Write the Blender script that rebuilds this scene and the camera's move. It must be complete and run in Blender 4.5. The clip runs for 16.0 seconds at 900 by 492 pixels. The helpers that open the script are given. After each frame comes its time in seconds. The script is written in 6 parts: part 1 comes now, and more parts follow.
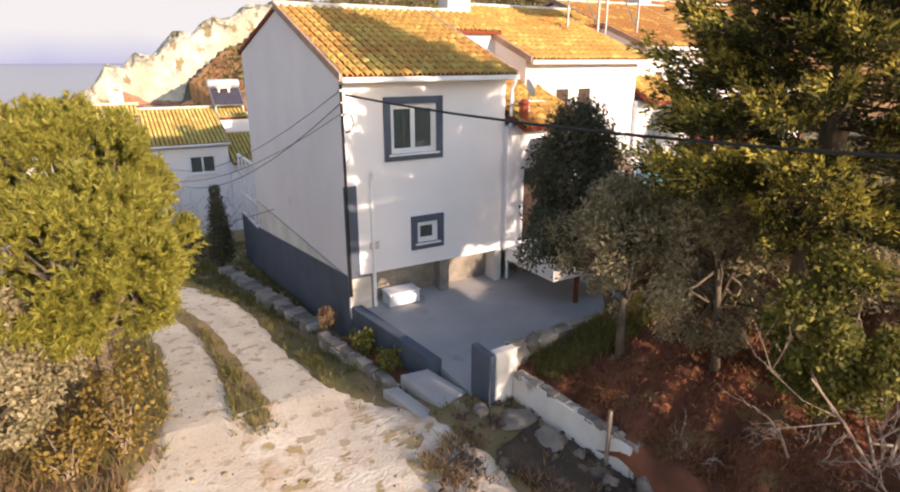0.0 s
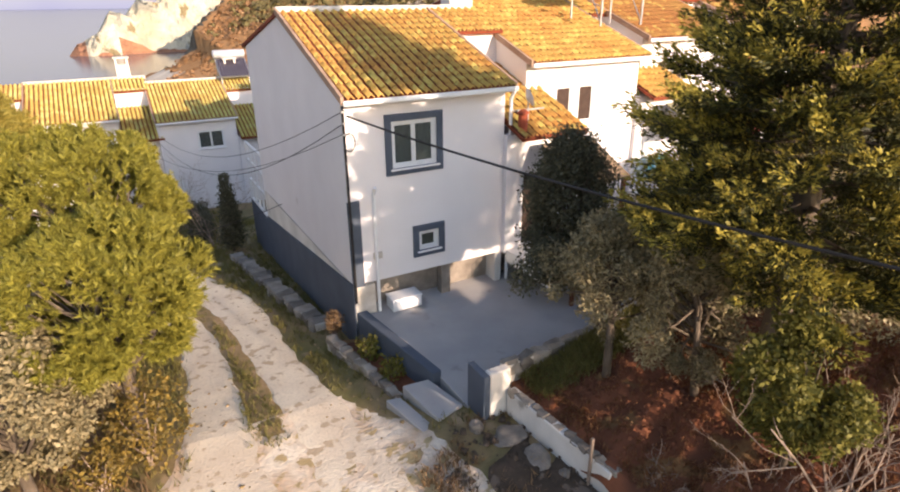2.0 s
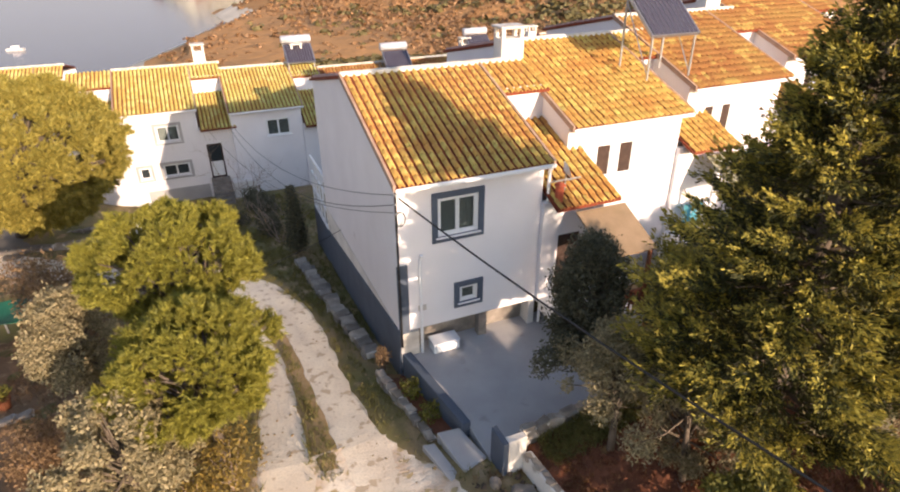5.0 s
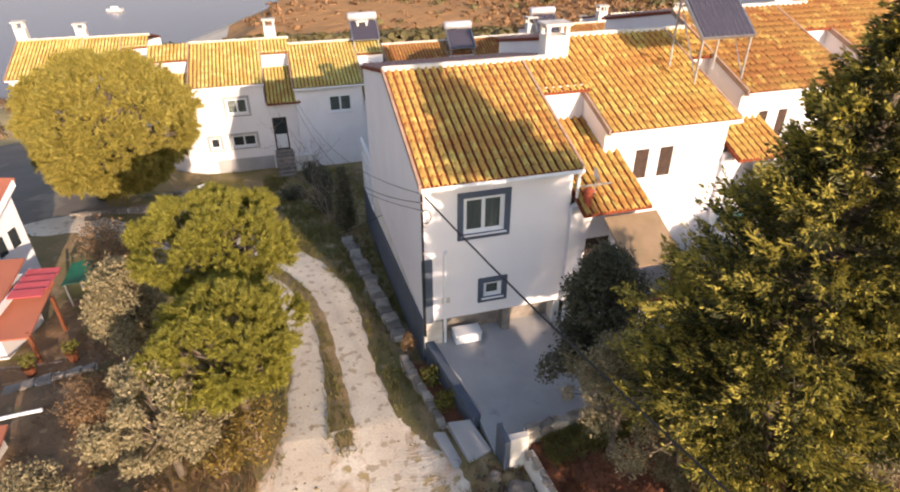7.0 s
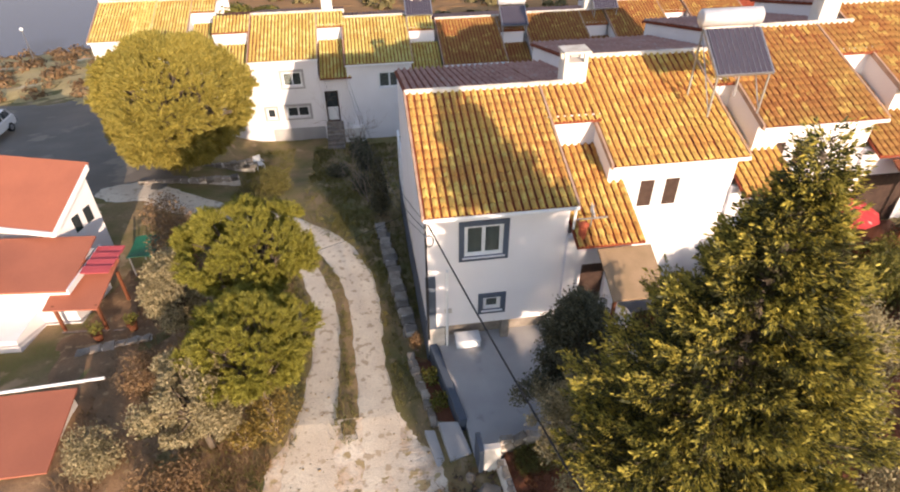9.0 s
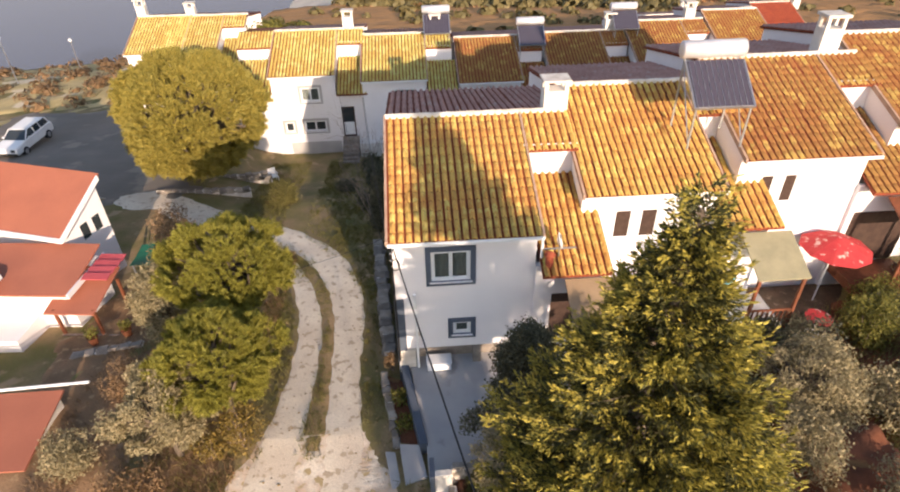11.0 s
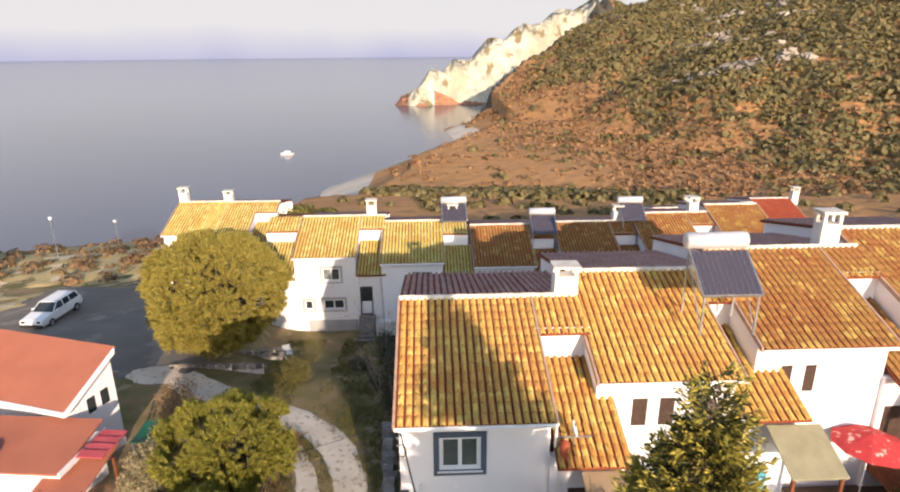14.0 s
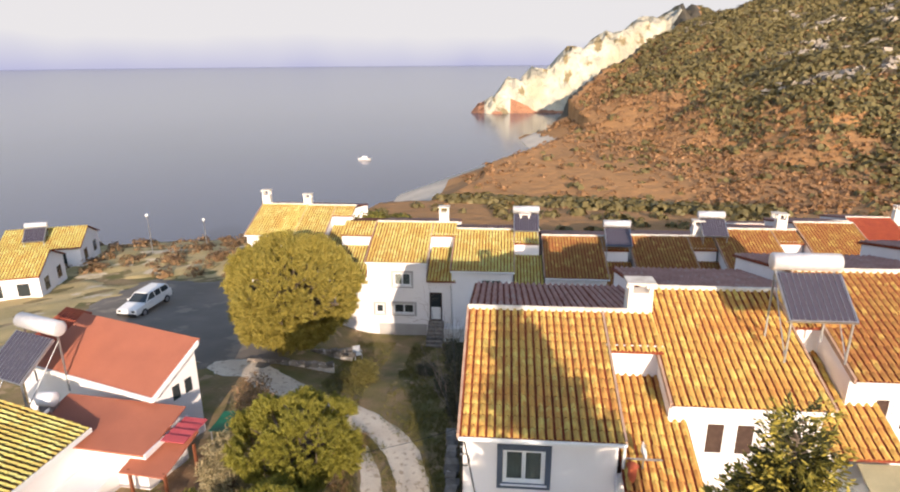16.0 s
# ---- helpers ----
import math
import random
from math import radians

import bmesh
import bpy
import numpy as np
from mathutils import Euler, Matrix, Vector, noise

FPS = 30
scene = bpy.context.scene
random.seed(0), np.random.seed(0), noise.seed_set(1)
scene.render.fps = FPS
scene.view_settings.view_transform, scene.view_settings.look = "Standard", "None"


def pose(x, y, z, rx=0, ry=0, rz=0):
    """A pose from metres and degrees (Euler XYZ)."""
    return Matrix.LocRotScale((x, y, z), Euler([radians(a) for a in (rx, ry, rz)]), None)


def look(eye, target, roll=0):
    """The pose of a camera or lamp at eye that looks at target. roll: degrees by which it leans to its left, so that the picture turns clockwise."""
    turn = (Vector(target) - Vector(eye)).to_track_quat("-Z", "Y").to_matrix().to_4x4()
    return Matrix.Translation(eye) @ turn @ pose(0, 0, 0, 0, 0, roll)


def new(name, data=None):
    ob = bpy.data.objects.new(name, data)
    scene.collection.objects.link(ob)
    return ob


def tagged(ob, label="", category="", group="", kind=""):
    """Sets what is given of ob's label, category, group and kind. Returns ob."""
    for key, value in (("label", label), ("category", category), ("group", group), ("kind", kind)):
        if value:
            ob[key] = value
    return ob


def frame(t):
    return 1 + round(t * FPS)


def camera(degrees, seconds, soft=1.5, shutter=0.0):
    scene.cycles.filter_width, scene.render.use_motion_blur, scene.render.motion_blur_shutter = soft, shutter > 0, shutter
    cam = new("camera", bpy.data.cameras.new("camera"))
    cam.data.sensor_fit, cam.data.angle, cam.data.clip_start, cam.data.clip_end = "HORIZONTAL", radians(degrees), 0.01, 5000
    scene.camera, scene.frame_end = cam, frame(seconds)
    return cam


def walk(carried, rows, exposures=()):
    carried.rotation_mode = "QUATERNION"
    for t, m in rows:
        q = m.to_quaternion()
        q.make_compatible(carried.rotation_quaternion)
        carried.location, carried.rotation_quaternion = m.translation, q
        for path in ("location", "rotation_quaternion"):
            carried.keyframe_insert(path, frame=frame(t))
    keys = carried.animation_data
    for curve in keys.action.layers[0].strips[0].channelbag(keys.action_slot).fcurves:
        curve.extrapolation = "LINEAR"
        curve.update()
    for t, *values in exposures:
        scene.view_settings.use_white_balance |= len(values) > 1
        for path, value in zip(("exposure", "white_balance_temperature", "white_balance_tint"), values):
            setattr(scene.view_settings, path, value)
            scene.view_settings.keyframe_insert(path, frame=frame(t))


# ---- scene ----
cam = camera(74.4, 16.0, soft=2.0)
PATH = [
    (0, (-4.445, -12.361, 6.013), (-3.489, -10.711, 5.41), -0.0),
    (0.5, (-4.424, -12.379, 6.229), (-3.48, -10.739, 5.581), -0.4),
    (1, (-4.44, -12.395, 6.48), (-3.505, -10.768, 5.788), -0.4),
    (1.5, (-4.381, -12.424, 6.802), (-3.462, -10.808, 6.064), -0.3),
    (2, (-4.242, -12.518, 7.586), (-3.347, -10.902, 6.82), -0.5),
    (2.5, (-4.18, -12.569, 8.529), (-3.303, -10.958, 7.733), -0.6),
    (3, (-4.17, -12.663, 9.381), (-3.313, -11.055, 8.556), -0.5),
    (3.5, (-4.179, -12.753, 10.086), (-3.341, -11.15, 9.232), -0.5),
    (4, (-4.16, -12.815, 10.588), (-3.364, -11.207, 9.703), -0.4),
    (4.5, (-4.089, -12.859, 10.964), (-3.346, -11.245, 10.046), -0.3),
    (7, (-2.94, -13.387, 12.025), (-2.48, -11.738, 10.992), -0.2),
    (7.5, (-2.494, -13.48, 12.861), (-2.094, -11.824, 11.812), -0.3),
    (8, (-2.082, -13.604, 13.757), (-1.745, -11.947, 12.69), -0.3),
    (8.5, (-1.721, -13.748, 14.384), (-1.442, -12.117, 13.262), -0.3),
    (9, (-1.295, -13.843, 14.742), (-1.061, -12.252, 13.552), -0.4),
    (11.5, (1.09, -13.99, 15.195), (1.182, -12.343, 14.063), -0.9),
    (12, (1.125, -13.964, 15.175), (1.221, -12.253, 14.143), -0.8),
    (12.5, (1.101, -13.954, 15.215), (1.198, -12.188, 14.283), -0.8),
    (13, (1.066, -13.97, 15.225), (1.158, -12.15, 14.4), -0.6),
    (13.5, (1.026, -14.019, 15.254), (1.115, -12.155, 14.536), -0.5),
    (14, (0.997, -14.064, 15.272), (1.066, -12.165, 14.648), -0.4),
    (14.5, (0.979, -14.082, 15.329), (1.011, -12.174, 14.731), -0.4),
    (15, (0.978, -14.08, 15.33), (0.941, -12.172, 14.733), -0.4),
    (15.5, (0.979, -14.073, 15.345), (0.872, -12.168, 14.745), -0.4),
    (16, (0.969, -14.085, 15.352), (0.801, -12.184, 14.753), -0.4),
]
walk(cam, [(t, look(eye, target, roll)) for t, eye, target, roll in PATH], exposures=[(0.0, 1.14, 6700, 16), (8.0, 1.08, 6750, 16), (16.0, 1.0, 6500, 13)])

# ---- light: a low winter sun behind the camera, to its right ----
SUN_TO = Vector((0.262, -1.0, 0.285)).normalized()
world = bpy.data.worlds.new("sky")
scene.world = world
world.use_nodes = True
wn = world.node_tree.nodes
sky = wn.new("ShaderNodeTexSky")
sky.sky_type, sky.sun_disc = "NISHITA", False
sky.sun_elevation, sky.sun_rotation = math.asin(SUN_TO.z), math.atan2(SUN_TO.x, SUN_TO.y)
sky.air_density, sky.dust_density, sky.ozone_density = 1.0, 1.0, 1.5
wn["Background"].inputs["Strength"].default_value = 0.15
world.node_tree.links.new(sky.outputs["Color"], wn["Background"].inputs["Color"])
sun_data = bpy.data.lights.new("sun", "SUN")
sun_data.energy, sun_data.angle, sun_data.color = 3.9, radians(0.5), (1.0, 0.80, 0.61)
sun = new("sun", sun_data)
sun.matrix_world = look(SUN_TO * 60, (0, 0, 0))


# ---- materials ----
def material(name, base, rough=0.8, metal=0.0, second=None, scale=4.0, mix=0.5, fine=40.0, fine_mix=0.3, bump=0.2, per_object=0.0, third=None, third_scale=1.0, third_at=0.62, spec=0.3, stretch=(1, 1, 1), relief=0.02):
    """A surface with variation at two scales, small relief, and stains of a third colour."""
    m = bpy.data.materials.new(name)
    m.use_nodes = True
    nt = m.node_tree
    n, l = nt.nodes, nt.links
    b = n["Principled BSDF"]
    b.inputs["Roughness"].default_value, b.inputs["Metallic"].default_value = rough, metal
    b.inputs["Specular IOR Level"].default_value = spec
    geo = n.new("ShaderNodeNewGeometry")
    mp = n.new("ShaderNodeMapping")
    mp.inputs["Scale"].default_value = stretch
    l.new(geo.outputs["Position"], mp.inputs["Vector"])

    def noise_tex(s, detail=4):
        t = n.new("ShaderNodeTexNoise")
        t.inputs["Scale"].default_value, t.inputs["Detail"].default_value = s, detail
        l.new(mp.outputs["Vector"], t.inputs["Vector"])
        return t.outputs["Fac"]

    def blend(fac, c0, c1, kind="MIX"):
        x = n.new("ShaderNodeMix")
        x.data_type, x.blend_type = "RGBA", kind
        l.new(fac, x.inputs[0]) if not isinstance(fac, float) else setattr(x.inputs[0], "default_value", fac)
        for sock, c in ((x.inputs[6], c0), (x.inputs[7], c1)):
            if isinstance(c, tuple):
                sock.default_value = (*c, 1)
            else:
                l.new(c, sock)
        return x.outputs[2]

    def ramp(fac, lo, hi, top=1.0):
        r = n.new("ShaderNodeMapRange")
        r.inputs[1].default_value, r.inputs[2].default_value, r.inputs[4].default_value = lo, hi, top
        l.new(fac, r.inputs[0])
        return r.outputs[0]

    second = second or tuple(c * 0.75 for c in base)
    col = blend(ramp(noise_tex(scale), 0.35, 0.65, mix * 2 if mix < 0.5 else 1.0), base, second)
    dark = tuple(c * 0.55 for c in base)
    fine_noise = noise_tex(fine, 3)
    col = blend(ramp(fine_noise, 0.45, 0.75, fine_mix), col, dark)
    if third:
        col = blend(ramp(noise_tex(third_scale, 6), third_at, third_at + 0.06), col, third)
    if per_object:
        info = n.new("ShaderNodeObjectInfo")
        hsv = n.new("ShaderNodeHueSaturation")
        l.new(ramp(info.outputs["Random"], 0, 1, 1.0), hsv.inputs["Value"])
        r = hsv.inputs["Value"].links[0].from_node
        r.inputs[3].default_value, r.inputs[4].default_value = 1 - per_object, 1 + per_object
        l.new(col, hsv.inputs["Color"])
        col = hsv.outputs["Color"]
    l.new(col, b.inputs["Base Color"])
    if bump:
        bp = n.new("ShaderNodeBump")
        bp.inputs["Strength"].default_value, bp.inputs["Distance"].default_value = bump, relief
        l.new(fine_noise, bp.inputs["Height"])
        l.new(bp.outputs["Normal"], b.inputs["Normal"])
    return m


def leaf_material(name, a, b_col, rough=0.55, through_light=0.35):
    m = bpy.data.materials.new(name)
    m.use_nodes = True
    n, l = m.node_tree.nodes, m.node_tree.links
    b = n["Principled BSDF"]
    b.inputs["Roughness"].default_value = rough
    b.inputs["Specular IOR Level"].default_value = 0.25
    geo = n.new("ShaderNodeNewGeometry")
    x = n.new("ShaderNodeMix")
    x.data_type = "RGBA"
    x.inputs[6].default_value, x.inputs[7].default_value = (*a, 1), (*b_col, 1)
    l.new(geo.outputs["Random Per Island"], x.inputs[0])
    l.new(x.outputs[2], b.inputs["Base Color"])
    t = n.new("ShaderNodeBsdfTranslucent")
    l.new(x.outputs[2], t.inputs["Color"])
    mx = n.new("ShaderNodeMixShader")
    mx.inputs[0].default_value = through_light
    l.new(b.outputs[0], mx.inputs[1])
    l.new(t.outputs[0], mx.inputs[2])
    l.new(mx.outputs[0], n["Material Output"].inputs["Surface"])
    return m


def glass_material(name, tint):
    m = bpy.data.materials.new(name)
    m.use_nodes = True
    b = m.node_tree.nodes["Principled BSDF"]
    b.inputs["Base Color"].default_value = (*tint, 1)
    b.inputs["Roughness"].default_value, b.inputs["Specular IOR Level"].default_value = 0.06, 0.7
    return m


M_PLASTER = material("white_plaster", (0.78, 0.755, 0.76), 0.85, second=(0.74, 0.715, 0.72), scale=0.8, fine=60, fine_mix=0.06, bump=0.12, third=(0.64, 0.61, 0.60), third_scale=0.7, third_at=0.68)
M_PLASTER_OLD = material("weathered_white_plaster", (0.74, 0.71, 0.66), 0.9, second=(0.60, 0.57, 0.52), scale=1.2, fine=40, fine_mix=0.15, bump=0.2, third=(0.35, 0.32, 0.28), third_scale=1.1, third_at=0.66)
M_BLUE = material("slate_blue_paint", (0.085, 0.105, 0.14), 0.75, second=(0.07, 0.088, 0.118), scale=1.5, fine=50, fine_mix=0.1, bump=0.1)
M_TILE = material("lichened_roof_tile", (0.43, 0.295, 0.082), 0.9, second=(0.41, 0.205, 0.058), scale=0.8, mix=0.5, fine=16, fine_mix=0.35, bump=0.4, per_object=0.1, third=(0.46, 0.36, 0.105), third_scale=2.6, third_at=0.54)
M_TILE_PALE = material("yellow_lichened_roof_tile", (0.44, 0.39, 0.12), 0.9, second=(0.42, 0.30, 0.085), scale=0.7, mix=0.5, fine=14, fine_mix=0.4, bump=0.5, third=(0.46, 0.44, 0.16), third_scale=1.6, third_at=0.52)
M_TILE_OLD = material("orange_lichened_roof_tile", (0.32, 0.18, 0.056), 0.9, second=(0.29, 0.12, 0.042), scale=0.9, mix=0.5, fine=16, fine_mix=0.5, bump=0.5, third=(0.40, 0.27, 0.08), third_scale=1.8, third_at=0.55)
M_VERGE = material("pinkish_verge_mortar", (0.44, 0.30, 0.22), 0.9, second=(0.34, 0.22, 0.15), scale=3, fine=30, fine_mix=0.3)
M_TILE_BACK = material("dusty_mauve_roof_tile", (0.46, 0.27, 0.23), 0.9, second=(0.36, 0.20, 0.165), scale=1.4, fine=20, fine_mix=0.4, bump=0.35, third=(0.42, 0.30, 0.26), third_scale=1.5, third_at=0.58)
M_TILE_RED = material("plain_red_roof_tile", (0.36, 0.085, 0.04), 0.85, second=(0.28, 0.06, 0.035), scale=1.4, fine=20, fine_mix=0.4, bump=0.35)
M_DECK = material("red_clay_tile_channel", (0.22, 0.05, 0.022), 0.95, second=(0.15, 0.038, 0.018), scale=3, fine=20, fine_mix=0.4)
M_MORTAR = material("white_ridge_mortar", (0.66, 0.62, 0.56), 0.9, second=(0.5, 0.45, 0.38), scale=3, fine=30, fine_mix=0.25)
M_FRAME = material("white_window_plastic", (0.75, 0.76, 0.76), 0.4, second=(0.70, 0.71, 0.72), scale=3, fine_mix=0.03, bump=0.02)
M_GLASS = glass_material("window_glass", (0.030, 0.036, 0.040))
M_CLEAR = glass_material("clear_window_glass", (0.05, 0.07, 0.065))
M_CLEAR.node_tree.nodes["Principled BSDF"].inputs["Alpha"].default_value = 0.45
M_CURTAIN = material("pale_curtain_cloth", (0.55, 0.58, 0.55), 0.9, second=(0.40, 0.44, 0.41), scale=9, fine=60, fine_mix=0.1, stretch=(6, 6, 0.3))
M_SHUTTER = material("dark_wooden_shutter", (0.06, 0.035, 0.025), 0.7, second=(0.04, 0.022, 0.016), scale=6)
M_WOOD = material("reddish_brown_wood", (0.20, 0.065, 0.03), 0.7, second=(0.13, 0.045, 0.02), scale=5, stretch=(1, 1, 0.2))
M_PAVING = material("pale_terrace_concrete", (0.42, 0.41, 0.40), 0.85, second=(0.36, 0.35, 0.345), scale=1.1, fine=35, fine_mix=0.12, third=(0.29, 0.28, 0.27), third_scale=0.9, third_at=0.66)
M_CONCRETE = material("worn_track_concrete", (0.80, 0.70, 0.55), 0.9, second=(0.68, 0.57, 0.44), scale=0.8, fine=18, fine_mix=0.4, bump=0.9, third=(0.50, 0.39, 0.27), third_scale=3.4, third_at=0.57, relief=0.015)
M_STONE = material("grey_rubble_stone", (0.27, 0.235, 0.20), 0.9, second=(0.17, 0.145, 0.12), scale=3, fine=20, fine_mix=0.35, bump=0.6, per_object=0.2)
M_ROCK = material("pale_broken_rock", (0.36, 0.32, 0.27), 0.9, second=(0.24, 0.20, 0.16), scale=3, fine=16, fine_mix=0.4, bump=0.6, per_object=0.2)
# ground darkened for the shaded yard; M_SHORE is paler for sunlit grass
M_GROUND = material("dry_grass_and_dirt", (0.30, 0.21, 0.11), 0.95, second=(0.15, 0.14, 0.045), scale=0.55, mix=0.5, fine=9, fine_mix=0.5, bump=0.8, third=(0.36, 0.26, 0.15), third_scale=0.9, third_at=0.6)
M_SHORE = material("sunlit_toned_dry_grass", (0.52, 0.40, 0.20), 0.95, second=(0.38, 0.30, 0.13), scale=0.3, mix=0.5, fine=5, fine_mix=0.4, bump=0.8, third=(0.60, 0.50, 0.34), third_scale=0.35, third_at=0.6)
M_SOIL = material("red_brown_field_soil", (0.23, 0.082, 0.04), 0.95, second=(0.12, 0.048, 0.026), scale=1.2, fine=10, fine_mix=0.5, bump=0.9, third=(0.22, 0.12, 0.05), third_scale=1.5, third_at=0.58)
M_APRON = material("gravelly_pale_dirt", (0.82, 0.72, 0.58), 0.95, second=(0.60, 0.43, 0.29), scale=1.6, fine=13, fine_mix=0.5, bump=1.0, third=(0.44, 0.33, 0.17), third_scale=3.2, third_at=0.56, relief=0.02)
M_LITTER = material("orange_brown_leaf_litter", (0.30, 0.18, 0.095), 0.95, second=(0.19, 0.12, 0.065), scale=1.2, fine=14, fine_mix=0.5, bump=0.9, third=(0.36, 0.24, 0.13), third_scale=3.0, third_at=0.58)
M_STRIP = material("ochre_dirt_and_leaf_litter", (0.42, 0.28, 0.15), 0.95, second=(0.28, 0.20, 0.09), scale=1.8, fine=16, fine_mix=0.5, bump=0.9, third=(0.20, 0.16, 0.06), third_scale=3.5, third_at=0.56, relief=0.03)
# brown stony dirt, darkened further to hold the shade of trees
M_RUBBLE = material("tree_shaded_stony_dirt", (0.115, 0.08, 0.055), 0.95, second=(0.07, 0.05, 0.034), scale=2.2, fine=15, fine_mix=0.5, bump=1.0, third=(0.18, 0.135, 0.10), third_scale=3.2, third_at=0.6)
M_ASPHALT = material("grey_parking_asphalt", (0.21, 0.18, 0.148), 0.9, second=(0.17, 0.148, 0.122), scale=0.5, fine=20, fine_mix=0.2, third=(0.27, 0.23, 0.18), third_scale=0.4, third_at=0.6)
M_HILL = material("scrubby_hillside", (0.47, 0.24, 0.09), 0.95, second=(0.35, 0.19, 0.078), scale=0.03, fine=0.3, fine_mix=0.5, bump=0.8, third=(0.46, 0.36, 0.25), third_scale=0.05, third_at=0.66, relief=1.0)
M_CLIFF = material("pale_cliff_rock", (0.60, 0.57, 0.45), 0.95, second=(0.44, 0.39, 0.27), scale=0.06, fine=0.14, fine_mix=0.75, bump=1.0, third=(0.24, 0.19, 0.10), third_scale=0.11, third_at=0.57, stretch=(1, 1, 0.45), relief=7.0)
# reddish rock; the colour also holds a reflection at the waterline
M_REDROCK = material("red_rock_and_reflection", (0.40, 0.20, 0.11), 0.95, second=(0.30, 0.15, 0.09), scale=0.1, fine=0.3, fine_mix=0.5, bump=1.0, relief=3.0)
# gully side of the hill; its shade is put into the dark colour
M_FLANK = material("shaded_gully_scrub", (0.12, 0.10, 0.07), 0.95, second=(0.085, 0.072, 0.05), scale=0.08, fine=0.25, fine_mix=0.5, bump=0.6, relief=2.0)
M_SAND = material("pale_beach_sand", (0.64, 0.56, 0.45), 0.95, scale=0.1, fine=1, fine_mix=0.1, bump=0.0)
M_ORANGE = material("orange_sheet_roofing", (0.36, 0.125, 0.075), 0.8, second=(0.30, 0.105, 0.065), scale=0.5, fine=12, fine_mix=0.12, bump=0.1)
M_CABLE = material("black_cable", (0.02, 0.02, 0.022), 0.6, bump=0)
M_METAL = material("galvanised_metal", (0.45, 0.46, 0.48), 0.4, metal=0.8, scale=5, bump=0.03)
M_TANK = material("pale_grey_tank_sheet", (0.62, 0.62, 0.64), 0.45, metal=0.3, second=(0.55, 0.55, 0.57), scale=4, bump=0.03)
M_PANEL = glass_material("solar_panel_glass", (0.055, 0.047, 0.062))
M_BARK = material("grey_brown_bark", (0.16, 0.125, 0.095), 0.95, second=(0.09, 0.07, 0.05), scale=6, fine=25, fine_mix=0.4, bump=0.7, stretch=(1, 1, 0.35))
M_BARE = material("pale_bare_twig", (0.34, 0.26, 0.20), 0.9, second=(0.25, 0.18, 0.14), scale=8)
M_RED = material("red_awning_sheet", (0.42, 0.075, 0.085), 0.6, second=(0.35, 0.06, 0.07), scale=2, fine_mix=0.1)
M_GREEN_TARP = material("green_tarpaulin", (0.015, 0.12, 0.07), 0.6, second=(0.012, 0.09, 0.055), scale=2)
M_CANOPY = material("beige_canopy_cloth", (0.30, 0.21, 0.13), 0.9, second=(0.24, 0.17, 0.10), scale=2)
M_CARPAINT = material("white_car_paint", (0.72, 0.72, 0.71), 0.25, second=(0.68, 0.68, 0.67), scale=2, fine_mix=0.03, bump=0, spec=0.6)
M_RUBBER = material("black_rubber", (0.02, 0.02, 0.02), 0.8, bump=0)
L_PINE = leaf_material("pine_needle", (0.36, 0.325, 0.055), (0.15, 0.15, 0.03))
L_BIGPINE = leaf_material("sunlit_pine_needle", (0.46, 0.375, 0.085), (0.22, 0.195, 0.045))
# shaded and sunlit copies of one conifer foliage; the light is in the colour
L_CEDAR_SHADE = leaf_material("shaded_cedar_spray", (0.085, 0.082, 0.024), (0.03, 0.034, 0.012), through_light=0.12)
L_CEDAR_LIT = leaf_material("sunlit_cedar_spray", (0.46, 0.38, 0.07), (0.15, 0.14, 0.03), through_light=0.22)
L_OLIVE = leaf_material("olive_leaf", (0.44, 0.365, 0.21), (0.19, 0.165, 0.09))
L_DARK = leaf_material("holm_oak_leaf", (0.17, 0.16, 0.10), (0.065, 0.066, 0.042), rough=0.8)
L_CITRUS = leaf_material("citrus_leaf", (0.26, 0.235, 0.05), (0.07, 0.075, 0.02))
L_YELLOW = leaf_material("autumn_leaf", (0.32, 0.22, 0.05), (0.11, 0.085, 0.028))
L_FIELD = leaf_material("dead_field_weed", (0.30, 0.135, 0.06), (0.14, 0.07, 0.03))
L_BROWN = leaf_material("dry_brown_leaf", (0.32, 0.20, 0.10), (0.17, 0.11, 0.06))
L_GRASS = leaf_material("grass_blade", (0.26, 0.22, 0.07), (0.12, 0.115, 0.035))
L_MAQUIS = leaf_material("maquis_leaf", (0.175, 0.14, 0.055), (0.125, 0.105, 0.042), through_light=0.1)
L_RUST = leaf_material("rusty_scrub_leaf", (0.30, 0.165, 0.075), (0.22, 0.125, 0.06), through_light=0.1)


# ---- mesh helpers ----
def place(ob, parent):
    if parent:
        ob.parent = parent
    return ob


def part(name, bm, mat, parent=None, label="", smooth=False):
    """Links a bmesh as one mesh object under a thing or a part."""
    me = bpy.data.meshes.new(name)
    bm.to_mesh(me)
    bm.free()
    me.materials.append(mat)
    if smooth:
        me.shade_smooth()
    return tagged(place(new(name, me), parent), label)


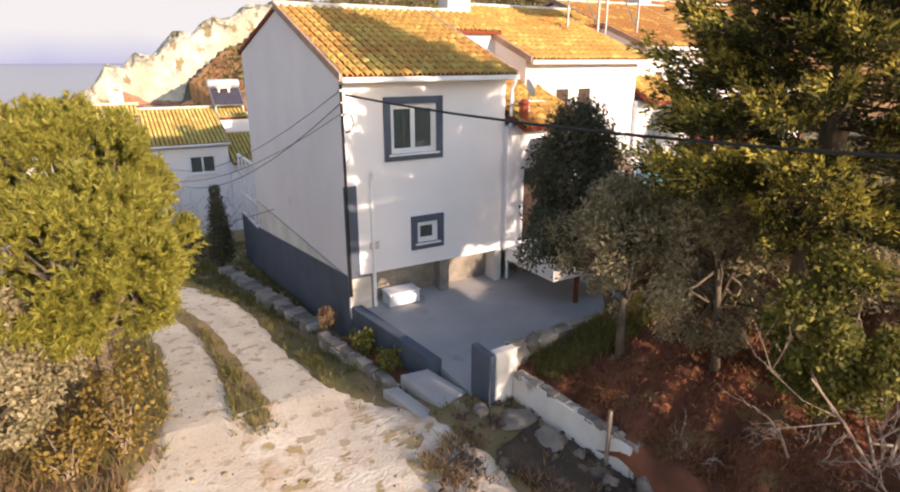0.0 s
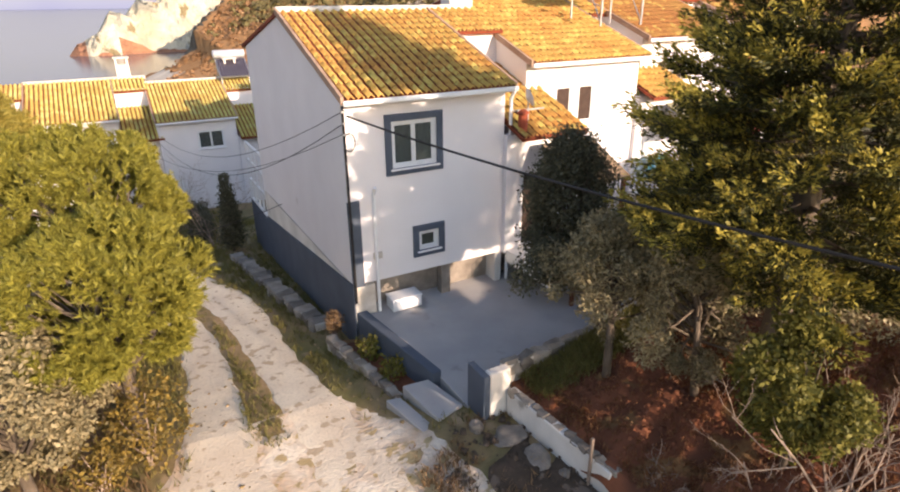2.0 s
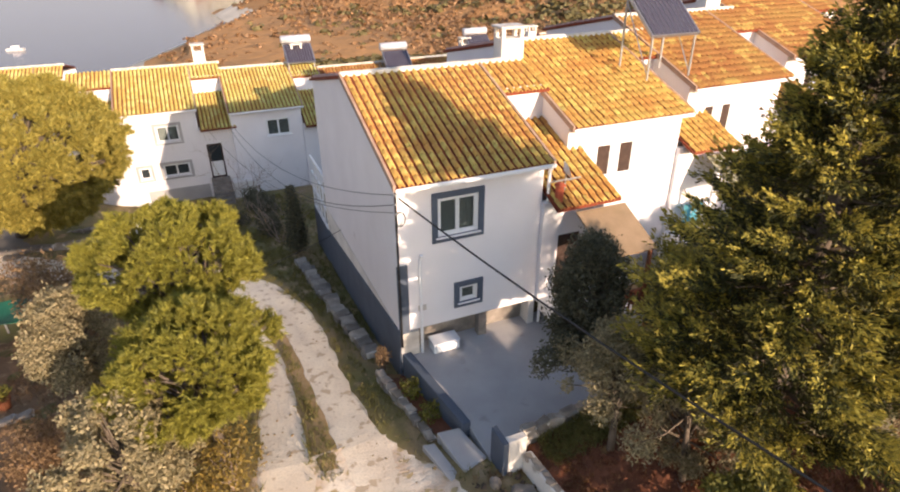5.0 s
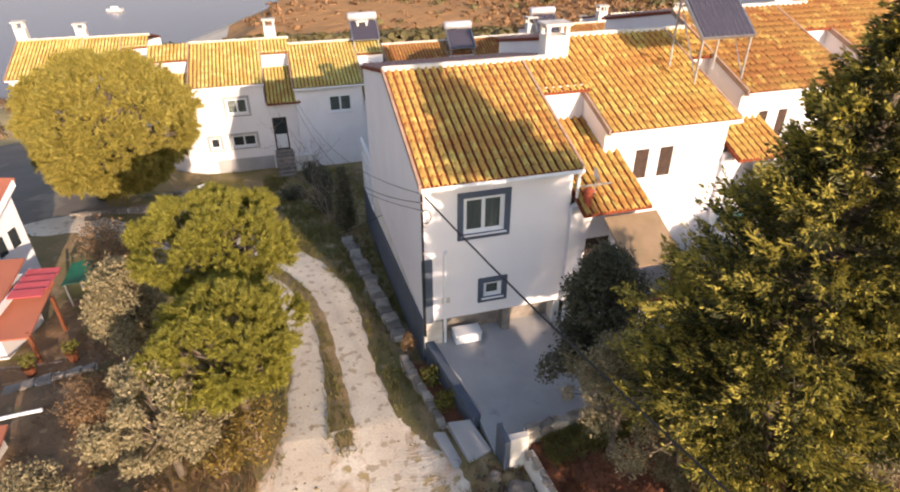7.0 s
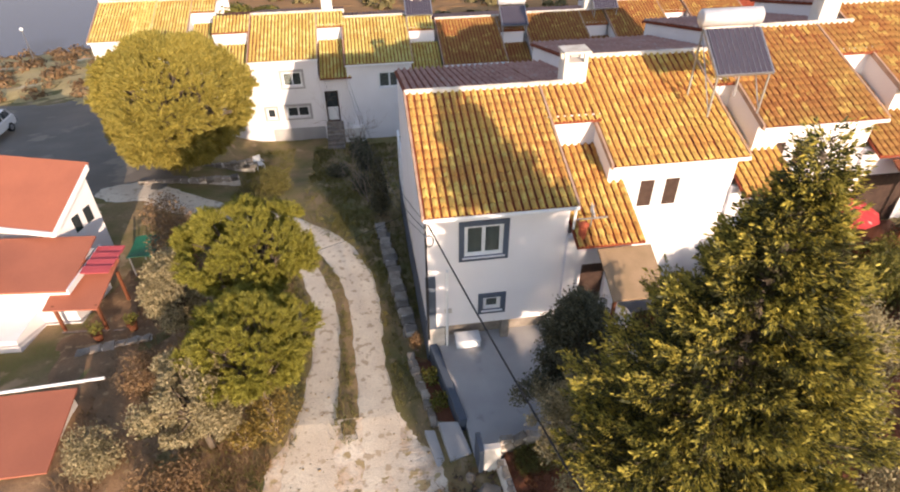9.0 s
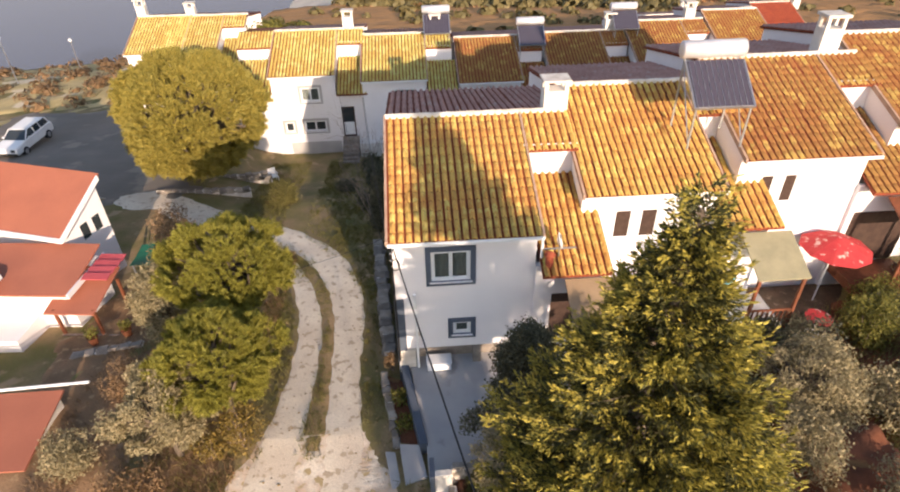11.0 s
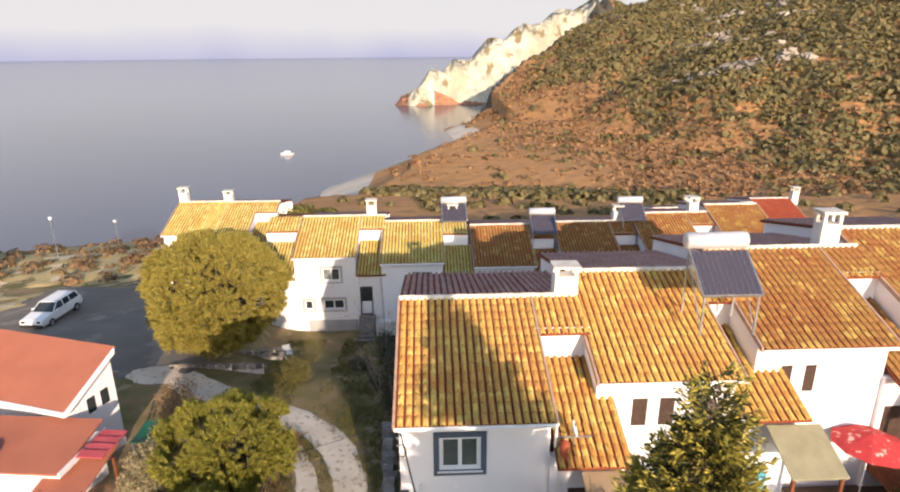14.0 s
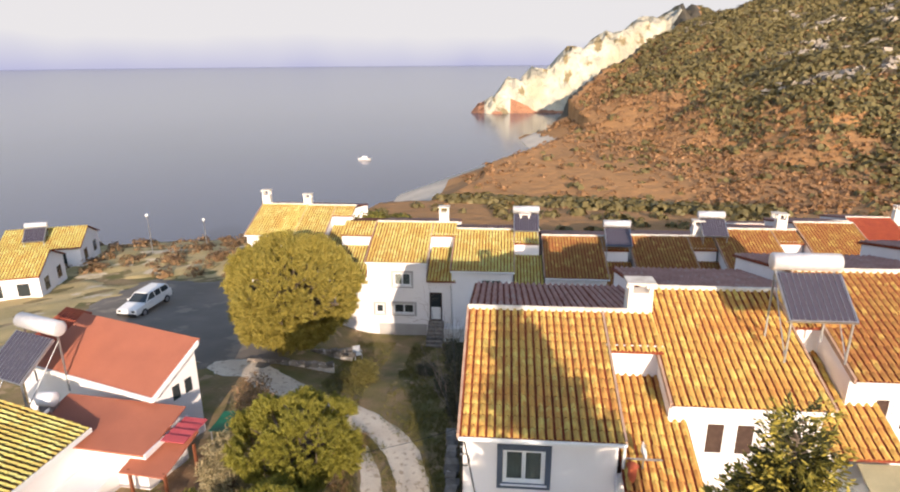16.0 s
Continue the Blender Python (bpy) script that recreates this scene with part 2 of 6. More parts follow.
def arrays(name, verts, faces, mat, parent=None, label="", smooth=False):
    """A mesh object from numpy arrays: verts n x 3, faces m x k."""
    me = bpy.data.meshes.new(name)
    verts, faces = np.asarray(verts, np.float32), np.asarray(faces, np.int32)
    me.vertices.add(len(verts))
    me.vertices.foreach_set("co", verts.ravel())
    k = faces.shape[1]
    me.loops.add(faces.size)
    me.loops.foreach_set("vertex_index", faces.ravel())
    me.polygons.add(len(faces))
    me.polygons.foreach_set("loop_start", np.arange(0, faces.size, k, dtype=np.int32))
    me.update(calc_edges=True)
    me.validate()
    me.materials.append(mat)
    if smooth:
        me.shade_smooth()
    return tagged(place(new(name, me), parent), label)


def thing(name, label, category, at=(0, 0, 0), turn=0.0, group="", kind=""):
    ob = new(name)
    ob.matrix_basis = pose(*at, 0, 0, turn)
    return tagged(ob, label, category, group, kind)


def box(bm, lo, hi, bevel=0.0):
    c = [(a + b) / 2 for a, b in zip(lo, hi)]
    s = [abs(b - a) for a, b in zip(lo, hi)]
    made = bmesh.ops.create_cube(bm, size=1.0, matrix=Matrix.LocRotScale(c, None, s))
    if bevel:
        edges = list({e for v in made["verts"] for e in v.link_edges})
        bmesh.ops.bevel(bm, geom=edges, offset=bevel, segments=1, affect="EDGES")
    return made["verts"]


def box_part(name, lo, hi, mat, parent=None, bevel=0.0, label=""):
    bm = bmesh.new()
    box(bm, lo, hi, bevel)
    return part(name, bm, mat, parent, label)


def prism(bm, profile, axis_lo, axis_hi, axis=0):
    """A closed profile of (a, b) pairs swept along x (axis 0) or y (axis 1)."""
    def at(p, d):
        return (d, p[0], p[1]) if axis == 0 else (p[0], d, p[1])
    lo = [bm.verts.new(at(p, axis_lo)) for p in profile]
    hi = [bm.verts.new(at(p, axis_hi)) for p in profile]
    bm.faces.new(lo), bm.faces.new(hi)
    for i in range(len(profile)):
        j = (i + 1) % len(profile)
        bm.faces.new((lo[i], lo[j], hi[j], hi[i]))
    bmesh.ops.recalc_face_normals(bm, faces=bm.faces)


def tube(bm, points, radii, sides=6):
    """A tapered tube along points."""
    rings = []
    for i, p in enumerate(points):
        p = Vector(p)
        a = Vector(points[max(i - 1, 0)])
        b = Vector(points[min(i + 1, len(points) - 1)])
        d = (b - a).normalized()
        u = d.orthogonal().normalized()
        w = d.cross(u)
        rings.append([bm.verts.new(p + radii[i] * (math.cos(k * math.tau / sides) * u + math.sin(k * math.tau / sides) * w)) for k in range(sides)])
    for r0, r1 in zip(rings, rings[1:]):
        for k in range(sides):
            bm.faces.new((r0[k], r0[(k + 1) % sides], r1[(k + 1) % sides], r1[k]))
    bm.faces.new(rings[0][::-1]), bm.faces.new(rings[-1])


def smooth(a, b, x):
    t = np.clip((x - a) / (b - a), 0, 1)
    return t * t * (3 - 2 * t)


def fractal(x, y, size, seed=0.0):
    """Cheap rolling noise of about unit height."""
    a = 0.0
    for k, (u, v, w) in enumerate(((1.0, 0.3, 1.0), (-0.7, 1.1, 0.8), (1.9, -1.3, 0.5), (2.6, 2.3, 0.35), (-4.1, 3.2, 0.25), (5.3, 4.9, 0.18))):
        a = a + w * np.sin((u * x + v * y) / size * 2.2 + seed + 1.7 * k + 0.8 * np.sin((v * x - u * y) / size * 1.3 + seed * 2 + k))
    return a / 2.0


# ---- the land ----
SEA = -24.0


def shore_x(y):
    return np.interp(y, [-400, 0, 40, 53, 63, 100, 140, 162, 262, 340, 450, 480, 520, 600, 900], [-160, -90, -66, -56, -38, -33, -29, -29, 15, 6, -26, -22, 0, 60, 200])


def land(x, y):
    """Height of the ground. Terrace level is about 0; the sea lies 24 m lower."""
    x, y = np.asarray(x, float), np.asarray(y, float)
    z = -0.36 - 0.115 * np.clip(y + 2, 0, 26) - 0.06 * np.clip(y - 24, 0, 40) - 0.12 * np.clip(y - 45, 0, 70)
    left = smooth(-8, -13, x) * smooth(6, 14, y) * smooth(48, 36, y)
    left = left * smooth(-42, -31, x)
    z = z * (1 - left) + left * (-1.9 - 0.095 * np.clip(y - 14, 0, 22))
    z = z + smooth(-2.2, 0.6, x) * smooth(-2.0, -5.0, y) * 0.42
    right = smooth(1.5, 5.0, x)
    z = z + right * smooth(-3.0, -9.0, y) * 0.7 + smooth(5.0, 20.0, x) * smooth(40.0, 10.0, y) * 2.0
    z = z + smooth(-40, -140, y) * 6.0
    z = z - 0.75 * smooth(15, 21, y) * smooth(-12.5, -8, x) * smooth(60, 40, y)
    z = np.maximum(z, -15.5 + 0 * x) - 16.0 * smooth(270, 335, y) * smooth(140, 60, x)
    # hills across the bay
    def ridge(points, slope, power=1.0):
        best = np.full(np.broadcast(x, y).shape, -1e3)
        for (ax, ay, az), (bx, by, bz) in zip(points, points[1:]):
            dx, dy = bx - ax, by - ay
            t = np.clip(((x - ax) * dx + (y - ay) * dy) / (dx * dx + dy * dy), 0, 1)
            d = np.hypot(x - ax - t * dx, y - ay - t * dy)
            best = np.maximum(best, az + t * (bz - az) - slope * d ** power)
        return best
    spine = ridge([(-26, 455, -22), (-5, 462, -4), (29, 480, 13), (90, 500, 42), (145, 520, 59)], 1.5)
    hill = ridge([(145, 520, 60), (160, 500, 52), (177, 480, 50), (206, 450, 60), (242, 400, 62), (330, 330, 74), (520, 240, 100)], 0.29)
    left_of = np.interp(y, [270, 330, 370, 410, 460, 520], [17, 44, 72, 100, 140, 156]) - x
    hill = hill - np.where(y > 255, 2.4 * np.clip(left_of - 1, 0, 300), 0)
    spur = ridge([(145, 520, 58), (136, 460, 36), (99, 410, 15), (72, 370, -1), (44, 330, -13), (15, 270, -24)], 2.0) + 2.0
    rough = fractal(x, y, 60.0) * 3.0 + fractal(x, y, 19.0, 2.0) * 1.2
    crag = fractal(x, y, 22.0, 7.0) * 2.0 + fractal(x, y, 9.0, 3.0) * 1.0
    h = np.maximum(np.maximum(spine + crag, hill + rough), spur + rough * 0.6)
    z = np.where(y > 60, np.maximum(z, h), z)
    # down to the water
    s = x - shore_x(y)
    steep = np.interp(y, [105, 112, 150, 260, 320, 350, 400], [1.3, 0.5, 0.32, 0.32, 0.5, 1.2, 4.0])
    return np.minimum(z, SEA + 0.4 + np.maximum(steep * s, -6.0) + np.where(s > 25, 60.0, 0.0) * smooth(10, 60, s))


def grid(x0, x1, y0, y1, step, lift=0.0):
    xs, ys = np.arange(x0, x1 + step / 2, step), np.arange(y0, y1 + step / 2, step)
    gx, gy = np.meshgrid(xs, ys)
    v = np.stack([gx.ravel(), gy.ravel(), land(gx, gy).ravel() + lift], 1)
    i = np.arange(len(xs) * len(ys)).reshape(len(ys), len(xs))
    f = np.stack([i[:-1, :-1].ravel(), i[:-1, 1:].ravel(), i[1:, 1:].ravel(), i[1:, :-1].ravel()], 1)
    return v, f


def warped_ground():
    """One sheet: fine near the houses, ever coarser to the horizon."""
    def axis(c, fine, reach, step):
        out, d = [0.0], 0.0
        while d < reach:
            d += step if d < fine else step * (1 + (d - fine) * (0.047 if d < 560 else 0.09))
            out.append(d)
        out = np.array(out)
        return np.concatenate([c - out[:0:-1], c + out])
    xs, ys = axis(0.0, 16, 1500, 0.45), axis(4.0, 22, 1500, 0.45)
    gx, gy = np.meshgrid(xs, ys)
    gz = land(gx, gy)
    near = np.exp(-((gx / 40) ** 2 + ((gy - 5) / 50) ** 2))
    near = near * (1 - 0.85 * smooth(-6.2, -5.2, gx) * smooth(1.0, 0.2, gx) * smooth(12, 9, gy))
    gz = gz + near * 0.035 * fractal(gx, gy, 1.4, 3.0)
    v = np.stack([gx.ravel(), gy.ravel(), gz.ravel()], 1)
    i = np.arange(len(xs) * len(ys)).reshape(len(ys), len(xs))
    return v, np.stack([i[:-1, :-1].ravel(), i[:-1, 1:].ravel(), i[1:, 1:].ravel(), i[1:, :-1].ravel()], 1)


def build_ground():
    v, f = warped_ground()
    ob = tagged(arrays("ground", v, f, M_GROUND, smooth=True), "uneven dry grass and dirt ground sloping to the sea", "ground", kind="structure")
    me = ob.data
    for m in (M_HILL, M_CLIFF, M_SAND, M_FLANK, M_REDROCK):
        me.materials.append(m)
    c = v[f].mean(1)
    s = c[:, 0] - shore_x(c[:, 1])
    e1, e2 = v[f[:, 1]] - v[f[:, 0]], v[f[:, 3]] - v[f[:, 0]]
    n = np.cross(e1, e2)
    up = np.abs(n[:, 2]) / (np.linalg.norm(n, axis=1) + 1e-9)
    idx = np.where(c[:, 1] > 62, 1, 0)
    # the gully's shade comes from this darker face material
    idx = np.where((c[:, 1] > 300) & (c[:, 0] < np.interp(c[:, 1], [270, 330, 370, 410, 460, 520], [19, 46, 75, 104, 145, 159])), 4, idx)
    idx = np.where((c[:, 1] > 300) & (c[:, 0] < np.interp(c[:, 1], [270, 330, 370, 410, 460, 520], [2, 18, 38, 62, 108, 147])), 2, idx)
    # red foot of the cliff, with its reflection painted onto the rock
    idx = np.where((idx == 2) & (c[:, 2] < SEA + 3), 5, idx)
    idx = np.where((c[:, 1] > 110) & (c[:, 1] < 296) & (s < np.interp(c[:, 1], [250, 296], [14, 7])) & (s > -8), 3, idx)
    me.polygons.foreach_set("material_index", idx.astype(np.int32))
    return ob


build_ground()
M_SEA = material("calm_sea_water", (0.046, 0.066, 0.125), 0.16, second=(0.036, 0.052, 0.10), scale=0.01, fine=0.4, fine_mix=0.05, bump=0.05, spec=0.4)
bm = bmesh.new()
bmesh.ops.create_circle(bm, cap_ends=True, segments=64, radius=4500, matrix=Matrix.Translation((0, 200, SEA)))
tagged(part("water", bm, M_SEA), "calm grey-blue sea in the bay", "sea", kind="structure")


def ribbon(name, centre, widths, mat, label, lift, category):
    """A paved strip that follows the ground, with a thin visible edge."""
    centre = [Vector((*p, 0)) for p in centre]
    fine = []
    for i in range(len(centre) - 1):
        p0, p1, p2, p3 = (centre[max(0, min(len(centre) - 1, i + k))] for k in (-1, 0, 1, 2))
        for s in range(8):
            t = s / 8
            fine.append((0.5 * ((2 * p1) + (p2 - p0) * t + (2 * p0 - 5 * p1 + 4 * p2 - p3) * t * t + (3 * p1 - p0 - 3 * p2 + p3) * t ** 3), widths[i] + (widths[i + 1] - widths[i]) * t))
    fine.append((centre[-1], widths[-1]))
    bm = bmesh.new()
    rows = []
    for i, (p, w) in enumerate(fine):
        d = (fine[min(i + 1, len(fine) - 1)][0] - fine[max(i - 1, 0)][0]).normalized()
        nrm = Vector((-d.y, d.x, 0))
        wob = 0.035 * math.sin(i * 1.1) + 0.02 * math.sin(i * 2.3)
        row = []
        for k, off in ((0, -1.3), (0.6, -1), (1, -0.6), (1, -0.2), (1, 0.2), (1, 0.6), (0.6, 1), (0, 1.3)):
            q = p + nrm * off * (w / 2 + wob * (1 if off > 0 else -1))
            row.append(bm.verts.new((q.x, q.y, float(land(q.x, q.y)) + (lift * k + 0.006 * float(fractal(q.x, q.y, 0.5, 2.0)) if k else -0.03))))
        rows.append(row)
    for a, b in zip(rows, rows[1:]):
        for k in range(len(a) - 1):
            bm.faces.new((a[k], b[k], b[k + 1], a[k + 1]))
    bmesh.ops.recalc_face_normals(bm, faces=bm.faces)
    return tagged(part(name, bm, mat, smooth=False), label, category, kind="structure")


ribbon("road", [(-2.0, -9.5), (-1.75, -6.5), (-1.72, -4.7), (-1.75, -3.2), (-1.92, -0.9), (-2.05, 1.2), (-2.1, 3.2), (-2.45, 6.0), (-3.6, 9.0), (-5.7, 11.3), (-8.5, 13.0), (-12, 15), (-17, 18)],
       [1.7, 1.5, 1.35, 1.15, 0.98, 0.95, 1.1, 1.25, 1.4, 1.5, 1.6, 1.8, 2.5], M_CONCRETE, "curving pale concrete driveway strip", 0.03, "driveway")
ribbon("road", [(-4.8, -9.5), (-4.1, -6.8), (-3.9, -5.0), (-3.85, -3.4), (-3.65, -1.2), (-3.5, 1.3), (-3.65, 4.0), (-4.4, 6.8), (-5.6, 9.2), (-6.9, 11.2)], [2.4, 2.1, 1.75, 1.4, 1.05, 0.9, 0.85, 0.75, 0.6, 0.5], M_CONCRETE, "worn concrete wheel track beside the pines", 0.028, "driveway")
ribbon("ground_strip", [(-2.72, -2.6), (-2.76, -0.9), (-2.8, 1.2), (-2.88, 3.4), (-3.45, 6.0), (-4.5, 8.4)], [0.5, 0.62, 0.62, 0.65, 0.6, 0.4], M_STRIP, "ochre dirt strip with leaf litter between the wheel tracks", 0.02, "dirt strip")
ribbon("pavement", [(-4.6, -14), (-3.6, -8.0), (-2.8, -5.2), (-2.8, -3.3), (-2.8, -2.0)], [9.0, 7.5, 5.5, 4.0, 2.9], M_APRON, "rough gravelly dirt apron with worn concrete", 0.016, "dirt track")


def backdrop():
    """Bright haze over the sea: a wide arc, far off, from the water up; lavender low down and white above."""
    m = bpy.data.materials.new("hazy_white_sky")
    m.use_nodes = True
    n, l = m.node_tree.nodes, m.node_tree.links
    n.remove(n["Principled BSDF"])
    em = n.new("ShaderNodeEmission")
    geo, sep, tex = n.new("ShaderNodeNewGeometry"), n.new("ShaderNodeSeparateXYZ"), n.new("ShaderNodeTexNoise")
    l.new(geo.outputs["Position"], sep.inputs[0])
    l.new(geo.outputs["Position"], tex.inputs["Vector"])
    tex.inputs["Scale"].default_value = 0.0012
    add = n.new("ShaderNodeMath")
    add.operation = "MULTIPLY_ADD"
    l.new(tex.outputs["Fac"], add.inputs[0])
    add.inputs[1].default_value = 260.0
    l.new(sep.outputs["Z"], add.inputs[2])
    r = n.new("ShaderNodeMapRange")
    r.inputs[1].default_value, r.inputs[2].default_value = 70.0, 300.0
    l.new(add.outputs[0], r.inputs[0])
    mix = n.new("ShaderNodeMix")
    mix.data_type = "RGBA"
    l.new(r.outputs[0], mix.inputs[0])
    mix.inputs[6].default_value, mix.inputs[7].default_value = (0.26, 0.265, 0.365, 1), (0.407, 0.402, 0.402, 1)
    l.new(mix.outputs[2], em.inputs["Color"])
    em.inputs["Strength"].default_value = 1.0
    l.new(em.outputs[0], n["Material Output"].inputs["Surface"])
    v, f = [], []
    for i, a in enumerate(np.linspace(radians(-128), radians(85), 57)):
        for z in (SEA - 5, 700, 2200):
            v.append((4300 * math.sin(a), 200 + 4300 * math.cos(a), z))
        if i:
            k = 3 * i
            f += [(k - 3, k, k + 1, k - 2), (k - 2, k + 1, k + 2, k - 1)]
    tagged(arrays("backdrop", v, f, m), "bright white haze over the sea", "sky", kind="structure")


backdrop()


def patch(name, x0, x1, y0, y1, step, lift, mat, label, category, height=None, edge=1.0):
    """A piece of ground of another surface, with a ragged rim that dips under the soil."""
    xs, ys = np.arange(x0, x1 + step / 2, step), np.arange(y0, y1 + step / 2, step)
    gx, gy = np.meshgrid(xs, ys)
    rim_d = np.minimum(np.minimum(gx - x0, x1 - gx), np.minimum(gy - y0, y1 - gy)) + edge * 0.5 * fractal(gx, gy, 2.5, 1.0)
    gz = land(gx, gy) + lift - 0.5 * (1 - smooth(0, edge, rim_d))
    if height is not None:
        gz = gz + height(gx, gy)
    v = np.stack([gx.ravel(), gy.ravel(), gz.ravel()], 1)
    i = np.arange(len(xs) * len(ys)).reshape(len(ys), len(xs))
    f = np.stack([i[:-1, :-1].ravel(), i[:-1, 1:].ravel(), i[1:, 1:].ravel(), i[1:, :-1].ravel()], 1)
    return tagged(arrays(name, v, f, mat, smooth=True), label, category, kind="structure")


patch("pavement", -33, -11.5, 15.0, 36, 0.5, 0.07, M_ASPHALT, "grey asphalt parking area below the pines", "parking area", edge=2.0)


patch("ground_patch", -60, -17, 33, 58, 0.7, 0.05, M_SHORE, "dry yellow grass and rubble above the shore, brightened as sunlit", "dry grass", height=lambda x, y: 0.12 * fractal(x, y, 1.5, 2.0) + 0.06 * fractal(x, y, 0.6, 4.0), edge=2.5)
patch("ground_patch", -44, -30, 17, 35, 0.7, 0.05, M_SHORE, "dry yellow grass beside the shore cottages, brightened as sunlit", "dry grass", height=lambda x, y: 0.1 * fractal(x, y, 1.5, 2.0), edge=2.0)
patch("ground_patch", -1.1, 2.2, -13.0, -4.4, 0.15, 0.06, M_RUBBLE, "stony dirt bank beside the apron, darkened for tree shade", "dirt bank", height=lambda x, y: 0.05 * fractal(x, y, 0.45, 2.0) + 0.03 * fractal(x, y, 0.2, 5.0), edge=1.1)
# darker soil laid over the garden in place of its tree shade
patch("ground_patch", 7.2, 24.0, -10.0, 1.9, 0.4, 0.05, M_SOIL, "brown garden soil, dark for the shade over it", "garden soil", edge=0.8)


patch("ground_patch", -13.5, -5.0, -7.0, 9.5, 0.3, 0.05, M_LITTER, "leaf-strewn bank under the olives and pines", "dirt bank", height=lambda x, y: 0.06 * fractal(x, y, 0.7, 2.0), edge=0.9)


def furrows(x, y):
    s = (x * 0.93 + y * 0.36)
    t = (-x * 0.36 + y * 0.93)
    return 0.04 * np.sin(t * 7.5 + 0.4 * np.sin(s * 1.3)) + 0.02 * fractal(x, y, 1.1, 4.0) + 0.02 * fractal(x, y, 0.35, 1.0)


FIELD_Z = 0.55


def field_height(x, y):
    base = FIELD_Z + 0.26 * np.clip(x - 1.7, 0, 5) + 0.06 * np.clip(-6.0 - y, 0, 6)
    return base - land(x, y) + furrows(x, y)


patch("field", 1.45, 13.0, -14.0, -4.35, 0.12, 0.0, M_SOIL, "furrowed red-brown soil of the raised garden plot", "field", height=field_height, edge=0.12)


# ---- houses ----
def wall_with_holes(bm, x0, x1, z0, z1, y0, y1, holes):
    """A wall between y0 and y1 with rectangular openings (xa, xb, za, zb) cut through."""
    xs = sorted({x0, x1, *(v for h in holes for v in h[:2])})
    zs = sorted({z0, z1, *(v for h in holes for v in h[2:])})
    for xa, xb in zip(xs, xs[1:]):
        for za, zb in zip(zs, zs[1:]):
            mx, mz = (xa + xb) / 2, (za + zb) / 2
            if not any(h[0] < mx < h[1] and h[2] < mz < h[3] for h in holes):
                box(bm, (xa, y0, za), (xb, y1, zb))
    bmesh.ops.remove_doubles(bm, verts=bm.verts, dist=1e-4)
    seen = {}
    for f in bm.faces:
        seen.setdefault(tuple(round(c, 3) for c in f.calc_center_median()), []).append(f)
    bmesh.ops.delete(bm, geom=[f for fs in seen.values() if len(fs) > 1 for f in fs], context="FACES_ONLY")


def rim(bm, x0, x1, z0, z1, w, y0, y1):
    """A rectangular frame of bars w wide."""
    box(bm, (x0, y0, z0), (x0 + w, y1, z1), 0.006)
    box(bm, (x1 - w, y0, z0), (x1, y1, z1), 0.006)
    box(bm, (x0 + w, y0, z1 - w), (x1 - w, y1, z1), 0.006)
    box(bm, (x0 + w, y0, z0), (x1 - w, y1, z0 + w), 0.006)


def window(parent, x0, x1, z0, z1, y=0.0, surround=None, trim=0.16, leaves=2, pane=None, sill=True, curtain=True):
    """A window set in the wall's opening: painted surround, plastic frame, panes, curtain."""
    bm = bmesh.new()
    if surround:
        rim(bm, x0 - trim, x1 + trim, z0 - trim, z1 + trim, trim, y - 0.05, y + 0.02)
        top = part("window", bm, surround, parent, "slate-blue painted surround" if surround is M_BLUE else "")
        fr = bmesh.new()
        rim(fr, x0, x1, z0, z1, 0.07, y + 0.03, y + 0.10)
        part("window_frame", fr, M_FRAME, top, "white plastic frame")
    else:
        rim(bm, x0, x1, z0, z1, 0.06, y + 0.03, y + 0.10)
        top = part("window", bm, M_FRAME, parent)
    w = (x1 - x0 - 0.12) / leaves
    for k in range(leaves):
        a = x0 + 0.06 + k * w
        lf = bmesh.new()
        rim(lf, a + 0.005, a + w - 0.005, z0 + 0.065, z1 - 0.065, 0.05, y + 0.045, y + 0.085)
        part("sash", lf, M_FRAME, top)
        box_part("pane", (a + 0.05, y + 0.06, z0 + 0.11), (a + w - 0.05, y + 0.068, z1 - 0.11), pane or (M_CLEAR if curtain else M_GLASS), top).visible_shadow = False
    if sill:
        box_part("window_sill", (x0 - 0.06, y - 0.09, z0 - 0.045), (x1 + 0.06, y + 0.03, z0 - 0.002), M_FRAME if not surround else M_PLASTER, top, 0.008)
    if curtain:
        n = 26
        v, f = [], []
        for i in range(n + 1):
            xx = x0 + 0.03 + (x1 - x0 - 0.06) * i / n
            yy = y + 0.16 + 0.02 * math.sin(i * 2.1)
            v += [(xx, yy, z0 + 0.03), (xx, yy, z1 - 0.03)]
            if i:
                f.append((2 * i - 2, 2 * i, 2 * i + 1, 2 * i - 1))
        arrays("curtain", v, f, M_CURTAIN, top, "pale closed curtain")
    return top


TILE_W, TILE_L = 0.235, 0.36


def tile_profile(n=7):
    return [(TILE_W * (i / (n - 1) - 0.5) * 0.70, 0.078 * (0.5 + 0.5 * math.cos(math.tau * (i / (n - 1) - 0.5)))) for i in range(n)]


